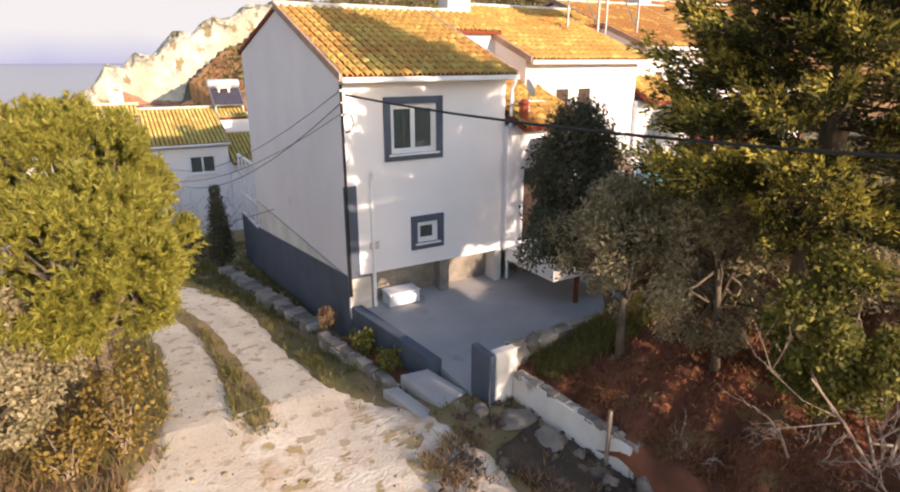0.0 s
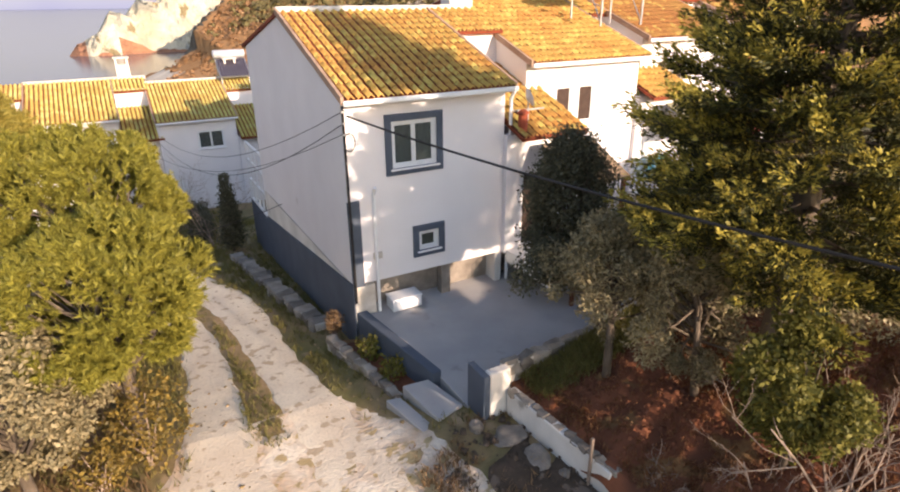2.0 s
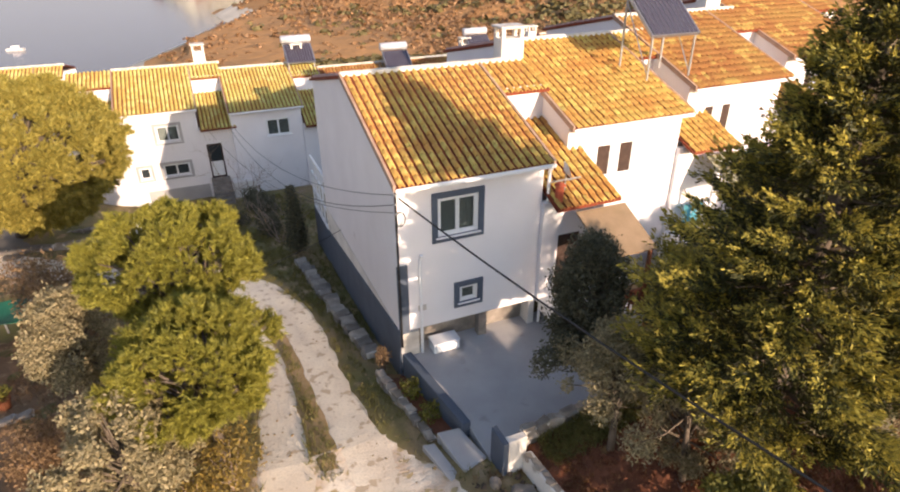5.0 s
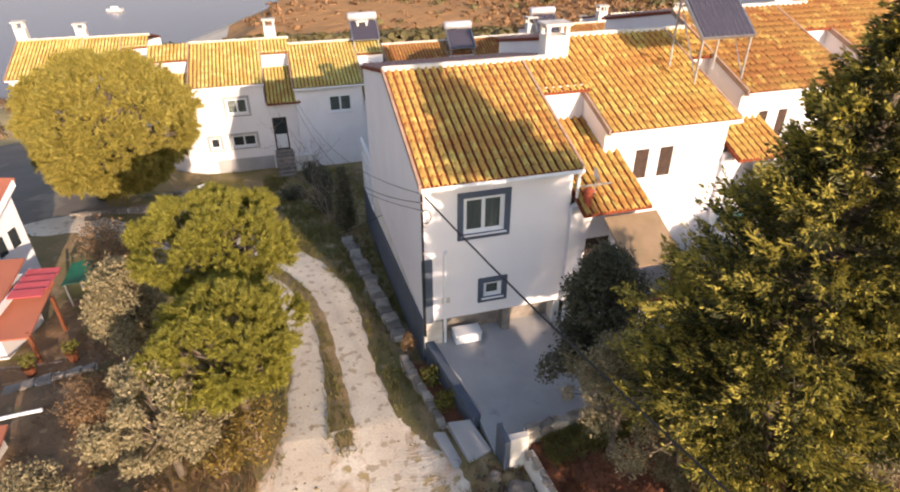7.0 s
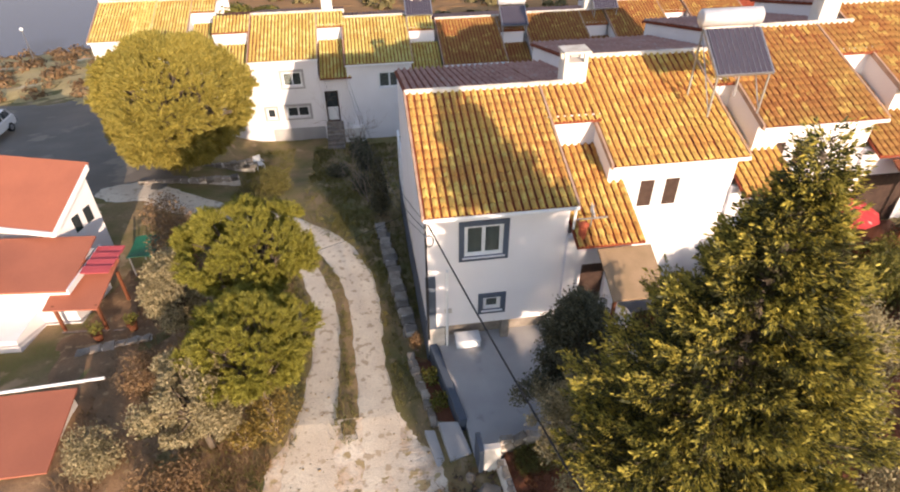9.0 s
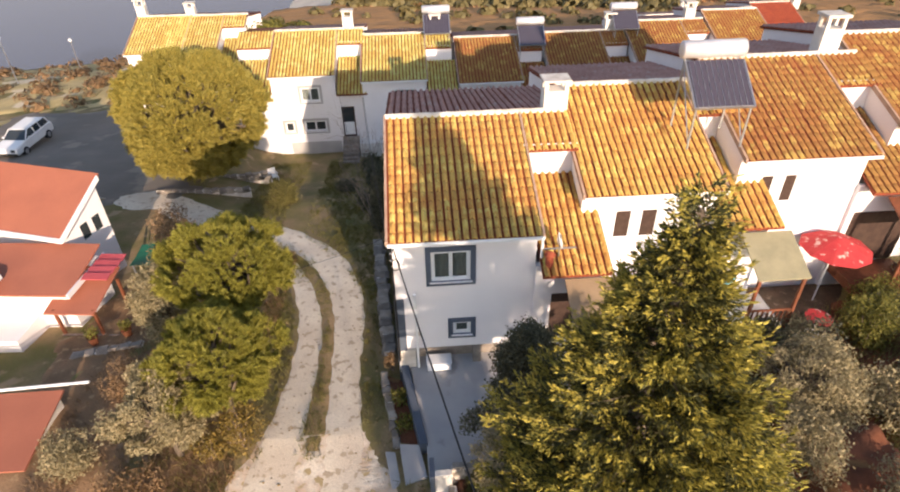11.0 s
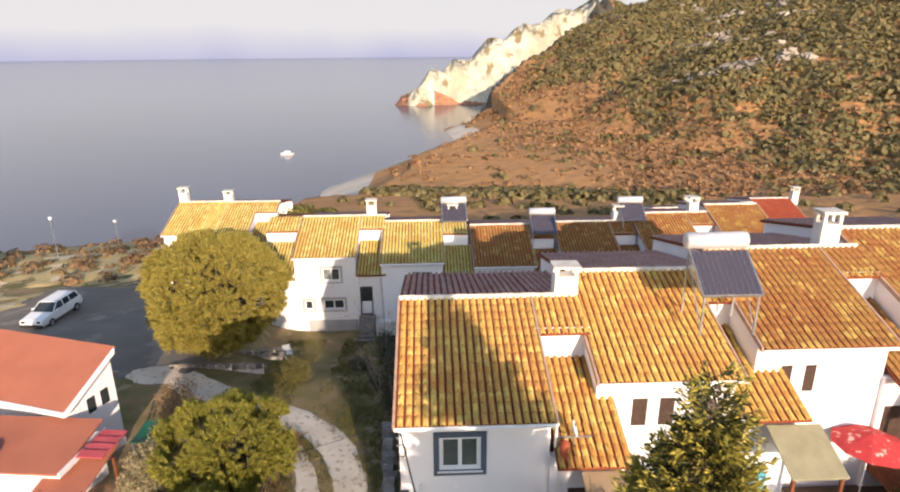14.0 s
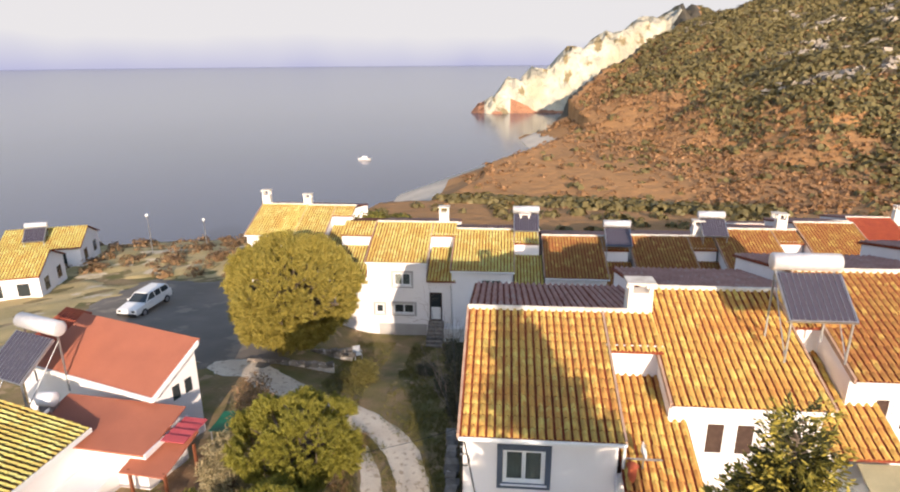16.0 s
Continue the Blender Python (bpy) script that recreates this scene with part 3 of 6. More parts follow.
def tile_mesh(mat, reach=0.95):
    """One curved roof tile, lying along +y with its lower lip at the origin."""
    v, f = [], []
    prof = tile_profile()
    n = len(prof)
    for yy, lift in ((0.0, 0.03), (TILE_L * reach, 0.0)):
        v += [(px, yy, pz + lift) for px, pz in prof]
    v += [(px, 0.0, pz - 0.008) for px, pz in prof]
    for i in range(n - 1):
        f.append((i, i + 1, n + i + 1, n + i))
        f.append((2 * n + i, 2 * n + i + 1, i + 1, i))
    me = bpy.data.meshes.new("tile")
    me.from_pydata(v, [], f)
    me.materials.append(mat)
    me.shade_smooth()
    return me


def tile_field(parent, x0, x1, lower, upper, mat, name="roof_tiles", seed=0, loose=None):
    """Tiles over a slope from lower (y, z) to upper (y, z): one joined mesh, or loose tiles that share one mesh."""
    rng = np.random.default_rng(seed)
    run = math.hypot(upper[0] - lower[0], upper[1] - lower[1])
    tilt = math.atan2(upper[1] - lower[1], upper[0] - lower[0])
    cols, rows = max(1, round((x1 - x0) / TILE_W)), max(1, round(run / TILE_L))
    sx, sy = (x1 - x0) / cols / TILE_W, run / rows / TILE_L
    if loose:
        for r in range(rows):
            for c in range(cols):
                ob = place(new("tile", loose), parent)
                s = r * TILE_L * sy
                ob.matrix_basis = Matrix.Translation((x0 + (c + 0.5) * TILE_W * sx, lower[0] + s * math.cos(tilt), lower[1] + s * math.sin(tilt))) @ pose(0, 0, 0, math.degrees(tilt) + rng.normal(0, 0.5), rng.normal(0, 1.0), rng.normal(0, 0.7)) @ Matrix.Diagonal((sx, sy, 1, 1))
        return None
    prof = np.array(tile_profile())
    n = len(prof)
    one = np.concatenate([np.c_[prof[:, 0], np.zeros(n), prof[:, 1] + 0.035], np.c_[prof[:, 0], np.full(n, TILE_L * 1.06), prof[:, 1]], np.c_[prof[:, 0], np.zeros(n), prof[:, 1] - 0.008]])
    f1 = np.array([q for i in range(n - 1) for q in ((i, i + 1, n + i + 1, n + i), (2 * n + i, 2 * n + i + 1, i + 1, i))])
    cc, rr = np.meshgrid(np.arange(cols), np.arange(rows))
    cc, rr = cc.ravel(), rr.ravel()
    k = len(cc)
    loc = np.broadcast_to(one, (k, len(one), 3)).copy()
    loc[:, :, 0] = loc[:, :, 0] * sx + (x0 + (cc + 0.5) * TILE_W * sx)[:, None] + rng.normal(0, 0.006, k)[:, None]
    along = loc[:, :, 1] * sy + (rr * TILE_L * sy)[:, None] + rng.normal(0, 0.012, k)[:, None]
    h = loc[:, :, 2] + rng.normal(0, 0.005, k)[:, None]
    s = 1.0 if math.cos(tilt) > 0 else -1.0
    v = np.stack([loc[:, :, 0], lower[0] + along * math.cos(tilt) - s * h * math.sin(tilt), lower[1] + along * math.sin(tilt) + s * h * math.cos(tilt)], 2)
    f = f1[None] + (np.arange(k) * len(one))[:, None, None]
    return tagged(arrays(name, v.reshape(-1, 3), f.reshape(-1, 4), mat, parent, smooth=True), kind="stuff")


def chimney(parent, x, y, z, h=1.2, w=0.75):
    """A white block chimney with a capped, slotted head."""
    bm = bmesh.new()
    box(bm, (x - w / 2, y - 0.3, z - 0.9), (x + w / 2, y + 0.3, z + h * 0.62), 0.02)
    c = part("chimney", bm, M_PLASTER_OLD, parent, "white rendered chimney")
    box_part("cap", (x - w / 2 - 0.07, y - 0.37, z + h * 0.92), (x + w / 2 + 0.07, y + 0.37, z + h), M_MORTAR, c, 0.015)
    for sx in (-1, 1):
        for sy in (-1, 1):
            bm = bmesh.new()
            box(bm, (x + sx * (w / 2 - 0.07) - 0.06, y + sy * 0.23 - 0.06, z + h * 0.62), (x + sx * (w / 2 - 0.07) + 0.06, y + sy * 0.23 + 0.06, z + h * 0.92))
            part("cap_support", bm, M_PLASTER_OLD, c)


W, YR, DEEP = 4.3, 4.45, 9.3
EAVE, RIDGE, BACK = (-0.36, 5.66), (YR, 7.38), (DEEP, 6.32)
LOW = ((-0.68, 4.42), (2.95, 5.82))


def row_house(name, label, at, base=-3.0, fronts=(), tile=None, link=1.75, low=LOW, chim=None, side_tint=None, group="row houses", tiles_now=True, back_tile=None, seed=1, link_holes=(), low_right=None, surround=None):
    """One house of a terrace: a two-storey block under a gable roof, and a lower entrance link beside it under its own tiles."""
    h = thing(name, label, "house", at, group=group)
    tile = tile or M_TILE
    holes = [w[:4] for w in fronts]
    bm = bmesh.new()
    wall_with_holes(bm, 0, W, base, 5.74, 0.0, 0.25, holes)
    part("wall", bm, M_PLASTER, h)
    for x0 in (0.0, W - 0.25):
        bm = bmesh.new()
        prism(bm, [(0.25, base), (DEEP, base), (DEEP, 6.2), (YR, 7.26), (0.25, 5.76)], x0, x0 + 0.25)
        part("wall", bm, M_PLASTER, h)
    box_part("wall", (0.25, DEEP - 0.25, base), (W - 0.25, DEEP, 6.2), M_PLASTER, h)
    # floor slab inside keeps the rooms dark
    box_part("floor_slab", (0.25, 0.25, 2.7), (W - 0.25, DEEP - 0.25, 2.9), M_PLASTER, h)
    # roof deck under the tiles
    bm = bmesh.new()
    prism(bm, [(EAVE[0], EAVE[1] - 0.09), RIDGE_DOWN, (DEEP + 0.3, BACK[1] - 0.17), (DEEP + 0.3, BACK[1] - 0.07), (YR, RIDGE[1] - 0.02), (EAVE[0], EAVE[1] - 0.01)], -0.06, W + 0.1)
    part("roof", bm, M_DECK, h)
    box_part("gutter", (-0.06, EAVE[0] - 0.07, EAVE[1] - 0.13), (W + 0.12, EAVE[0], EAVE[1] - 0.015), M_FRAME, h, 0.02)
    ridge_caps = bmesh.new()
    tube(ridge_caps, [(x, YR, 7.36) for x in np.arange(-0.06, W + link + 0.1, 0.4)], [0.105 + 0.012 * (i % 2) for i in range(len(np.arange(-0.06, W + link + 0.1, 0.4)))], 8)
    part("ridge_cap", ridge_caps, M_MORTAR, h, "white mortared ridge")
    # link: upper strip of roof, recessed white wall, lower entrance roof
    if link:
        z_cut = EAVE[1] + (low[1][0] - EAVE[0]) / (RIDGE[0] - EAVE[0]) * (RIDGE[1] - EAVE[1])
        bm = bmesh.new()
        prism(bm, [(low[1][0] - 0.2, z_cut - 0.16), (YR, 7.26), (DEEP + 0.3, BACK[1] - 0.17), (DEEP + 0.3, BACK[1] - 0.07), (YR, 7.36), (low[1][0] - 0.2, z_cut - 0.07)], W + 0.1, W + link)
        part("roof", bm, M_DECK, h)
        box_part("wall", (W, low[1][0], base), (W + link, low[1][0] + 0.22, z_cut + 0.02), M_PLASTER, h)
        box_part("wall", (W, DEEP - 0.25, base), (W + link, DEEP, 6.2), M_PLASTER, h)
        right = low_right if low_right else W + link + 0.25
        bm = bmesh.new()
        prism(bm, [(low[0][0], low[0][1] - 0.1), (low[1][0], low[1][1] - 0.1), (low[1][0], low[1][1] - 0.01), (low[0][0], low[0][1] - 0.01)], W + 0.1, right)
        part("porch_roof", bm, M_DECK, h)
        bm = bmesh.new()
        wall_with_holes(bm, W, right - 0.15, base, low[0][1] - 0.02, -0.15, 0.05, list(link_holes))
        part("wall", bm, M_PLASTER, h)
        box_part("wall", (right - 0.2, 0.05, base), (right - 0.02, low[1][0], low[0][1] + 0.12), M_PLASTER, h)
        tile_field(h, W + 0.12, right, (low[0][0] - 0.04, low[0][1]), low[1], tile, seed=seed + 5)
        tile_field(h, W + 0.12, W + link, (low[1][0] - 0.24, z_cut - 0.07), (RIDGE[0], RIDGE[1] - 0.03), tile, seed=seed + 6)
        tile_field(h, W + 0.12, W + link, (DEEP + 0.3, BACK[1] - 0.08), (YR, 7.35), back_tile or M_TILE_BACK, seed=seed + 7)
    if tiles_now:
        tile_field(h, 0.0, W + 0.08, (EAVE[0] - 0.04, EAVE[1]), (RIDGE[0], RIDGE[1] - 0.03), tile, seed=seed)
    tile_field(h, 0.0, W + 0.08, (DEEP + 0.3, BACK[1] - 0.08), (YR, 7.35), back_tile or M_TILE_BACK, seed=seed + 1)
    for x0 in (-0.1, W + 0.06):
        bm = bmesh.new()
        prism(bm, [(EAVE[0], EAVE[1] - 0.1), (YR, 7.27), (YR, 7.44), (EAVE[0], EAVE[1] + 0.07)], x0, x0 + 0.07)
        part("verge", bm, M_VERGE, h, "pinkish mortared roof edge")
    for w in fronts:
        window(h, *w[:4], y=0.0, surround=surround if surround else (w[4] if len(w) > 4 else None), pane=w[5] if len(w) > 5 else None, leaves=w[6] if len(w) > 6 else 2, curtain=not (len(w) > 5 and w[5]))
    if chim:
        chimney(h, *chim)
    return h


RIDGE_DOWN = (YR, 7.26)


def entrance_canopy(h, mat, colour, floor=None):
    """A sloping canopy over the entrance on wooden posts, with a railing."""
    bm = bmesh.new()
    prism(bm, [(-2.1, 3.42), (-0.55, 4.12), (-0.55, 4.17), (-2.1, 3.47)], 5.1, 6.75)
    part("canopy", bm, mat, h, colour + " sloping entrance canopy")
    for x in (5.2, 6.62):
        box_part("canopy_post", (x - 0.05, -2.05, 0.0), (x + 0.05, -1.95, 3.46), M_WOOD, h, 0.01)
    for z in (1.25, 2.1):
        box_part("rail", (5.25, -2.03, z), (6.57, -1.97, z + 0.07), M_WOOD, h, 0.008)
    for k in range(8):
        box_part("baluster", (5.33 + k * 0.165, -2.02, 1.32), (5.38 + k * 0.165, -1.98, 2.1), M_WOOD, h)
    box_part("porch_floor", (4.35, -2.1, 0.9), (6.7, -0.15, 1.25), floor or M_PLASTER_OLD, h)


def main_house():
    h = row_house("house", "white two-storey terraced house with blue window surrounds and tiled roof", (0, 0, 0), base=1.16,
                  fronts=[(1.16, 2.34, 3.93, 5.04, M_BLUE, None, 2), (1.79, 2.36, 1.72, 2.24, M_BLUE, None, 1)], tiles_now=False, chim=(5.6, 4.7, 7.4, 1.0, 0.8), seed=3,
                  link_holes=[(4.85, 5.7, 1.3, 3.3)], low_right=6.5)
    # painted base of the gable side, falling with the ground, a touch proud
    bm = bmesh.new()
    prism(bm, [(-0.02, -2.6), (DEEP, -2.6), (DEEP, 0.12), (-0.02, 1.18)], -0.03, 0.0)
    part("base_band", bm, M_BLUE, h, "slate-blue painted base")
    box_part("foundation", (0.0, 0.5, -2.6), (W, DEEP, 1.1), M_PLASTER_OLD, h)
    # low recess under the front wall, with its pier and post
    box_part("recess_wall", (0.1, 0.44, 0.1), (W, 0.5, 1.2), M_STONE, h, label="grey rubble wall of the recess")
    box_part("pier", (0.0, -0.02, 0.1), (0.55, 0.44, 1.1), M_MORTAR, h, 0.015, "pale corner pier")
    box_part("post", (2.45, 0.05, 0.2), (2.72, 0.3, 1.16), M_STONE, h, 0.01)
    box_part("wall", (W - 0.2, 0.0, 0.1), (W, 0.5, 1.16), M_PLASTER_OLD, h)
    box_part("corner_strip", (-0.03, -0.035, 1.1), (0.28, -0.002, 3.3), M_BLUE, h, 0.006, "slate-blue corner strip")
    for x, z1 in ((0.62, 3.4), (4.45, 5.3)):
        bm = bmesh.new()
        tube(bm, [(x, -0.06, 0.33), (x, -0.06, z1), (x, -0.2, z1 + 0.2)], [0.045] * 3, 8)
        part("drainpipe", bm, M_FRAME, h, "white plastic drainpipe")
    bm = bmesh.new()
    tube(bm, [(0.02, -0.07, 0.7), (0.02, -0.07, 5.5)], [0.035, 0.03], 8)
    part("conduit", bm, M_CABLE, h, "dark cable conduit")
    for i, z in enumerate((5.35, 5.1, 4.85)):
        bm = bmesh.new()
        box(bm, (-0.03, -0.13, z), (0.07, -0.07, z + 0.05), 0.01)
        part("insulator_bracket", bm, M_METAL, h)
    bm = bmesh.new()
    tube(bm, [(0.12 + 0.13 * math.cos(a), -0.11, 4.7 + 0.2 * math.sin(a)) for a in np.linspace(0, 6.2, 14)], [0.015] * 14, 5)
    part("cable_coil", bm, M_CABLE, h)
    box_part("meter_box", (0.55, -0.05, 1.75), (0.78, 0.0, 1.92), M_MORTAR, h, 0.01)
    # door behind the entrance opening
    box_part("door", (4.85, 0.02, 1.3), (5.7, 0.04, 3.3), M_SHUTTER, h)
    # rear glazed screen on a blue base
    box_part("rear_wall", (-0.02, DEEP, -2.9), (0.2, 12.2, 0.0), M_BLUE, h)
    bm = bmesh.new()
    for y in np.linspace(DEEP + 0.05, 12.1, 5):
        box(bm, (0.0, y - 0.04, 0.0), (0.08, y + 0.04, 2.4))
    for z in (0.04, 0.9, 1.7, 2.4):
        box(bm, (0.0, DEEP, z - 0.04), (0.08, 12.15, z + 0.04))
    part("lattice_screen", bm, M_FRAME, h, "white gridded screen behind the house")
    entrance_canopy(h, M_CANOPY, 'beige')
    return h


main_house()
h2 = row_house("house", "white terraced house with lichened tile roof and dark shutters", (5.95, 1.4, 0.33), base=-3.0, link=1.75,
          fronts=[(1.05, 1.75, 3.75, 4.95, None, M_SHUTTER, 1), (1.9, 2.6, 3.75, 4.95, None, M_SHUTTER, 1)], chim=None, seed=20, low_right=6.4)
h3 = row_house("house", "white terraced house with orange tile roof and dark shutters", (11.35, 2.4, 0.75), base=-3.0, tile=M_TILE_OLD,
          fronts=[(0.8, 1.4, 3.75, 4.95, None, M_SHUTTER, 1), (1.6, 2.2, 3.75, 4.95, None, M_SHUTTER, 1)], chim=(4.9, 4.8, 7.4, 1.3), seed=40)
row_house("house", "white terraced house with orange tile roof", (17.2, 3.6, 1.1), base=-3.0, tile=M_TILE_OLD,
          fronts=[(1.2, 1.8, 3.75, 4.95, None, M_SHUTTER, 1), (2.0, 2.6, 3.75, 4.95, None, M_SHUTTER, 1)], chim=None, seed=60)

M_CANOPY_GREEN = material('faded_olive_canopy_cloth', (0.30, 0.27, 0.17), 0.9, second=(0.24, 0.22, 0.14), scale=2)
entrance_canopy(h2, M_CANOPY_GREEN, 'faded olive')
# brown porch floor and dark panel stand in for the veranda's shade
entrance_canopy(h3, M_WOOD, 'dark brown', M_WOOD)
box_part("veranda_screen", (4.5, -0.16, 1.26), (6.65, -0.1, 3.35), M_SHUTTER, h3, 0.01, "dark panel for the shade in the roofed veranda")

def link_wing(h, x0):
    """The lower link on the open end of the row: strip of upper roof, recessed wall, lower roof, end wall."""
    bm = bmesh.new()
    prism(bm, [(2.75, 6.6), (YR, 7.26), (DEEP + 0.3, BACK[1] - 0.17), (DEEP + 0.3, BACK[1] - 0.07), (YR, 7.36), (2.75, 6.69)], x0, -0.06)
    part("roof", bm, M_DECK, h)
    tile_field(h, x0, -0.08, (2.7, 6.7), (RIDGE[0], RIDGE[1] - 0.03), M_TILE_PALE, seed=801)
    tile_field(h, x0, -0.08, (-0.7, 4.42), (2.95, 5.82), M_TILE_PALE, seed=802)
    bm = bmesh.new()
    prism(bm, [(-0.68, 4.3), (2.95, 5.7), (2.95, 5.8), (-0.68, 4.4)], x0, -0.06)
    part("porch_roof", bm, M_DECK, h)
    box_part("wall", (x0, 2.97, -2.2), (-0.002, 3.2, 6.62), M_PLASTER, h)
    box_part("wall", (x0, -0.1, -2.2), (-0.002, 0.12, 4.38), M_PLASTER, h)
    bm = bmesh.new()
    prism(bm, [(0.12, -2.2), (DEEP, -2.2), (DEEP, 6.1), (YR, 7.24), (3.2, 6.75), (2.9, 5.66), (0.12, 4.5)], x0, x0 + 0.22)
    part("wall", bm, M_PLASTER, h)


# the row further down the slope
FAR = [(-21.6, 35.0, -5.0), (-8.6, 25.75, -4.05), (-2.4, 25.1, -4.35), (4.2, 25.6, -4.9), (10.8, 26.4, -5.0), (17.2, 27.2, -4.6), (23.6, 28.0, -4.2), (-18.9, 35.0, -5.05), (24.0, 43.0, -8.4), (30.5, 44.0, -8.2), (37.0, 45.0, -8.0)]
for i, at in enumerate(FAR):
    fronts = [(2.05, 3.55, 3.85, 4.95, None, None, 2)] if i != 1 else [(1.9, 3.2, 3.75, 4.75, M_PAVING, None, 2), (0.5, 1.15, 1.55, 2.3, M_PAVING, M_GLASS, 1), (1.85, 3.4, 1.55, 2.35, M_PAVING, M_GLASS, 2)]
    # roofs 3 to 6 get the darker orange tile for the shade on them
    hb = row_house("house", "white terraced house of the lower row with lichened tile roof", at, base=-2.2, fronts=fronts, seed=100 + 10 * i, tile=M_TILE_RED if i > 7 else M_TILE_OLD if i in (3, 4, 5, 6) else M_TILE_PALE, group="lower row houses",
                   chim=(0.3, 4.7, 7.4, 1.3) if i == 0 else (5.2, 4.7, 7.4, 1.2) if i in (1, 2, 4, 5, 8, 10) else (1.6, 4.7, 7.4, 1.0) if i == 7 else None, link=0 if i in (0, 6, 10) else 1.95, link_holes=[(4.55, 5.45, 1.15, 3.35)] if i == 1 else ())
    if i == 1:
        link_wing(hb, -2.55)
        bm = bmesh.new()
        rim(bm, 4.55, 5.45, 1.15, 3.35, 0.09, -0.2, -0.1)
        door = part("door", bm, M_SHUTTER, hb, "white door in a dark frame")
        box_part("door_panel", (4.64, -0.12, 1.2), (5.36, -0.07, 2.2), M_FRAME, door)
        box_part("pane", (4.64, -0.12, 2.2), (5.36, -0.09, 3.26), M_GLASS, door)
        for k in range(7):
            box_part("step", (4.45, -0.15 - 0.3 * (7 - k), -0.6), (5.6, -0.15 - 0.3 * (6 - k), -0.05 + 0.17 * (k + 1) + 0.0), M_STONE, hb)
        box_part("plinth", (0.72, -0.04, -0.8), (4.4, -0.004, 0.75), M_PAVING, hb, 0.01)
        box_part("stair_block", (5.65, -1.1, -0.9), (7.1, -0.02, 0.95), M_PLASTER_OLD, hb, 0.02)


# ---- trees and shrubs ----
def leaf_cloud(rng, clumps, count, size, shell=0.55, flat=0.0, aspect=0.5, outward=0.0, squash=1.0):
    """Small pointed leaves over clumps (x, y, z, r): verts and quads."""
    cl = np.array(clumps, float)
    pick = rng.choice(len(cl), count, p=cl[:, 3] ** 2 / (cl[:, 3] ** 2).sum())
    d = rng.normal(size=(count, 3))
    d /= np.linalg.norm(d, axis=1)[:, None]
    r = cl[pick, 3] * (shell + (1 - shell) * rng.random(count) ** 0.6) * (1 + 0.22 * rng.normal(size=count))
    c = cl[pick, :3] + d * r[:, None] * np.array([1, 1, squash])
    a = rng.normal(size=(count, 3)) + outward * d * 2
    a[:, 2] *= 1 - flat
    a /= np.linalg.norm(a, axis=1)[:, None]
    b = np.cross(a, rng.normal(size=(count, 3)))
    b /= np.linalg.norm(b, axis=1)[:, None]
    s = size * (0.6 + 0.8 * rng.random(count))[:, None]
    v = np.stack([c - a * s * 0.5, c + b * s * aspect * 0.5, c + a * s * 0.5, c - b * s * aspect * 0.5], 1)
    return v.reshape(-1, 3), np.arange(count * 4).reshape(-1, 4)


def pine_shoots(rng, clumps, count, length, width=0.012, per=26, needle=0.15, up=0.45):
    """Stubby shoots that point out and up from the crown, each bristling with needles."""
    cl = np.array(clumps, float)
    mid = cl[:, :3].mean(0)
    pick = rng.choice(len(cl), count, p=cl[:, 3] ** 2 / (cl[:, 3] ** 2).sum())
    d = rng.normal(size=(count, 3))
    d /= np.linalg.norm(d, axis=1)[:, None]
    out = cl[pick, :3] - mid
    out /= np.linalg.norm(out, axis=1)[:, None] + 1e-6
    d = d + 0.9 * out
    d /= np.linalg.norm(d, axis=1)[:, None]
    c = cl[pick, :3] + d * (cl[pick, 3] * (0.55 + 0.45 * rng.random(count)))[:, None]
    a = d * 0.8 + out * 0.5 + rng.normal(scale=0.2, size=d.shape)
    a[:, 2] += up
    a /= np.linalg.norm(a, axis=1)[:, None]
    a, c = np.repeat(a, per, 0), np.repeat(c, per, 0)
    u = rng.random(len(a))[:, None]
    side = np.cross(a, rng.normal(size=a.shape))
    side /= np.linalg.norm(side, axis=1)[:, None]
    nd = a * 0.75 + side * 0.75
    nd /= np.linalg.norm(nd, axis=1)[:, None]
    b = np.cross(nd, rng.normal(size=nd.shape))
    b /= np.linalg.norm(b, axis=1)[:, None]
    p = c + a * length * u
    ln = needle * (0.7 + 0.6 * rng.random((len(a), 1)))
    v = np.stack([p - b * width, p + b * width, p + nd * ln], 1)
    return v.reshape(-1, 3), np.arange(len(a) * 3).reshape(-1, 3)


def limbs(bm, base, top, r0, clumps, rng, thin=0.25):
    base, top = Vector(base), Vector(top)
    mid = base.lerp(top, 0.5) + Vector((rng.normal(0, 0.08), rng.normal(0, 0.08), 0))
    tube(bm, [base, base.lerp(mid, 0.5), mid, top], [r0 * 1.15, r0, r0 * 0.85, r0 * 0.5], 8)
    for c in clumps:
        c = Vector(c[:3])
        s = base.lerp(top, 0.45 + 0.5 * rng.random())
        k = s.lerp(c, 0.5) + Vector((rng.normal(0, 0.1), rng.normal(0, 0.1), rng.normal(0, 0.08)))
        tube(bm, [s, k, c], [r0 * 0.42, r0 * 0.28, r0 * 0.1], 5)


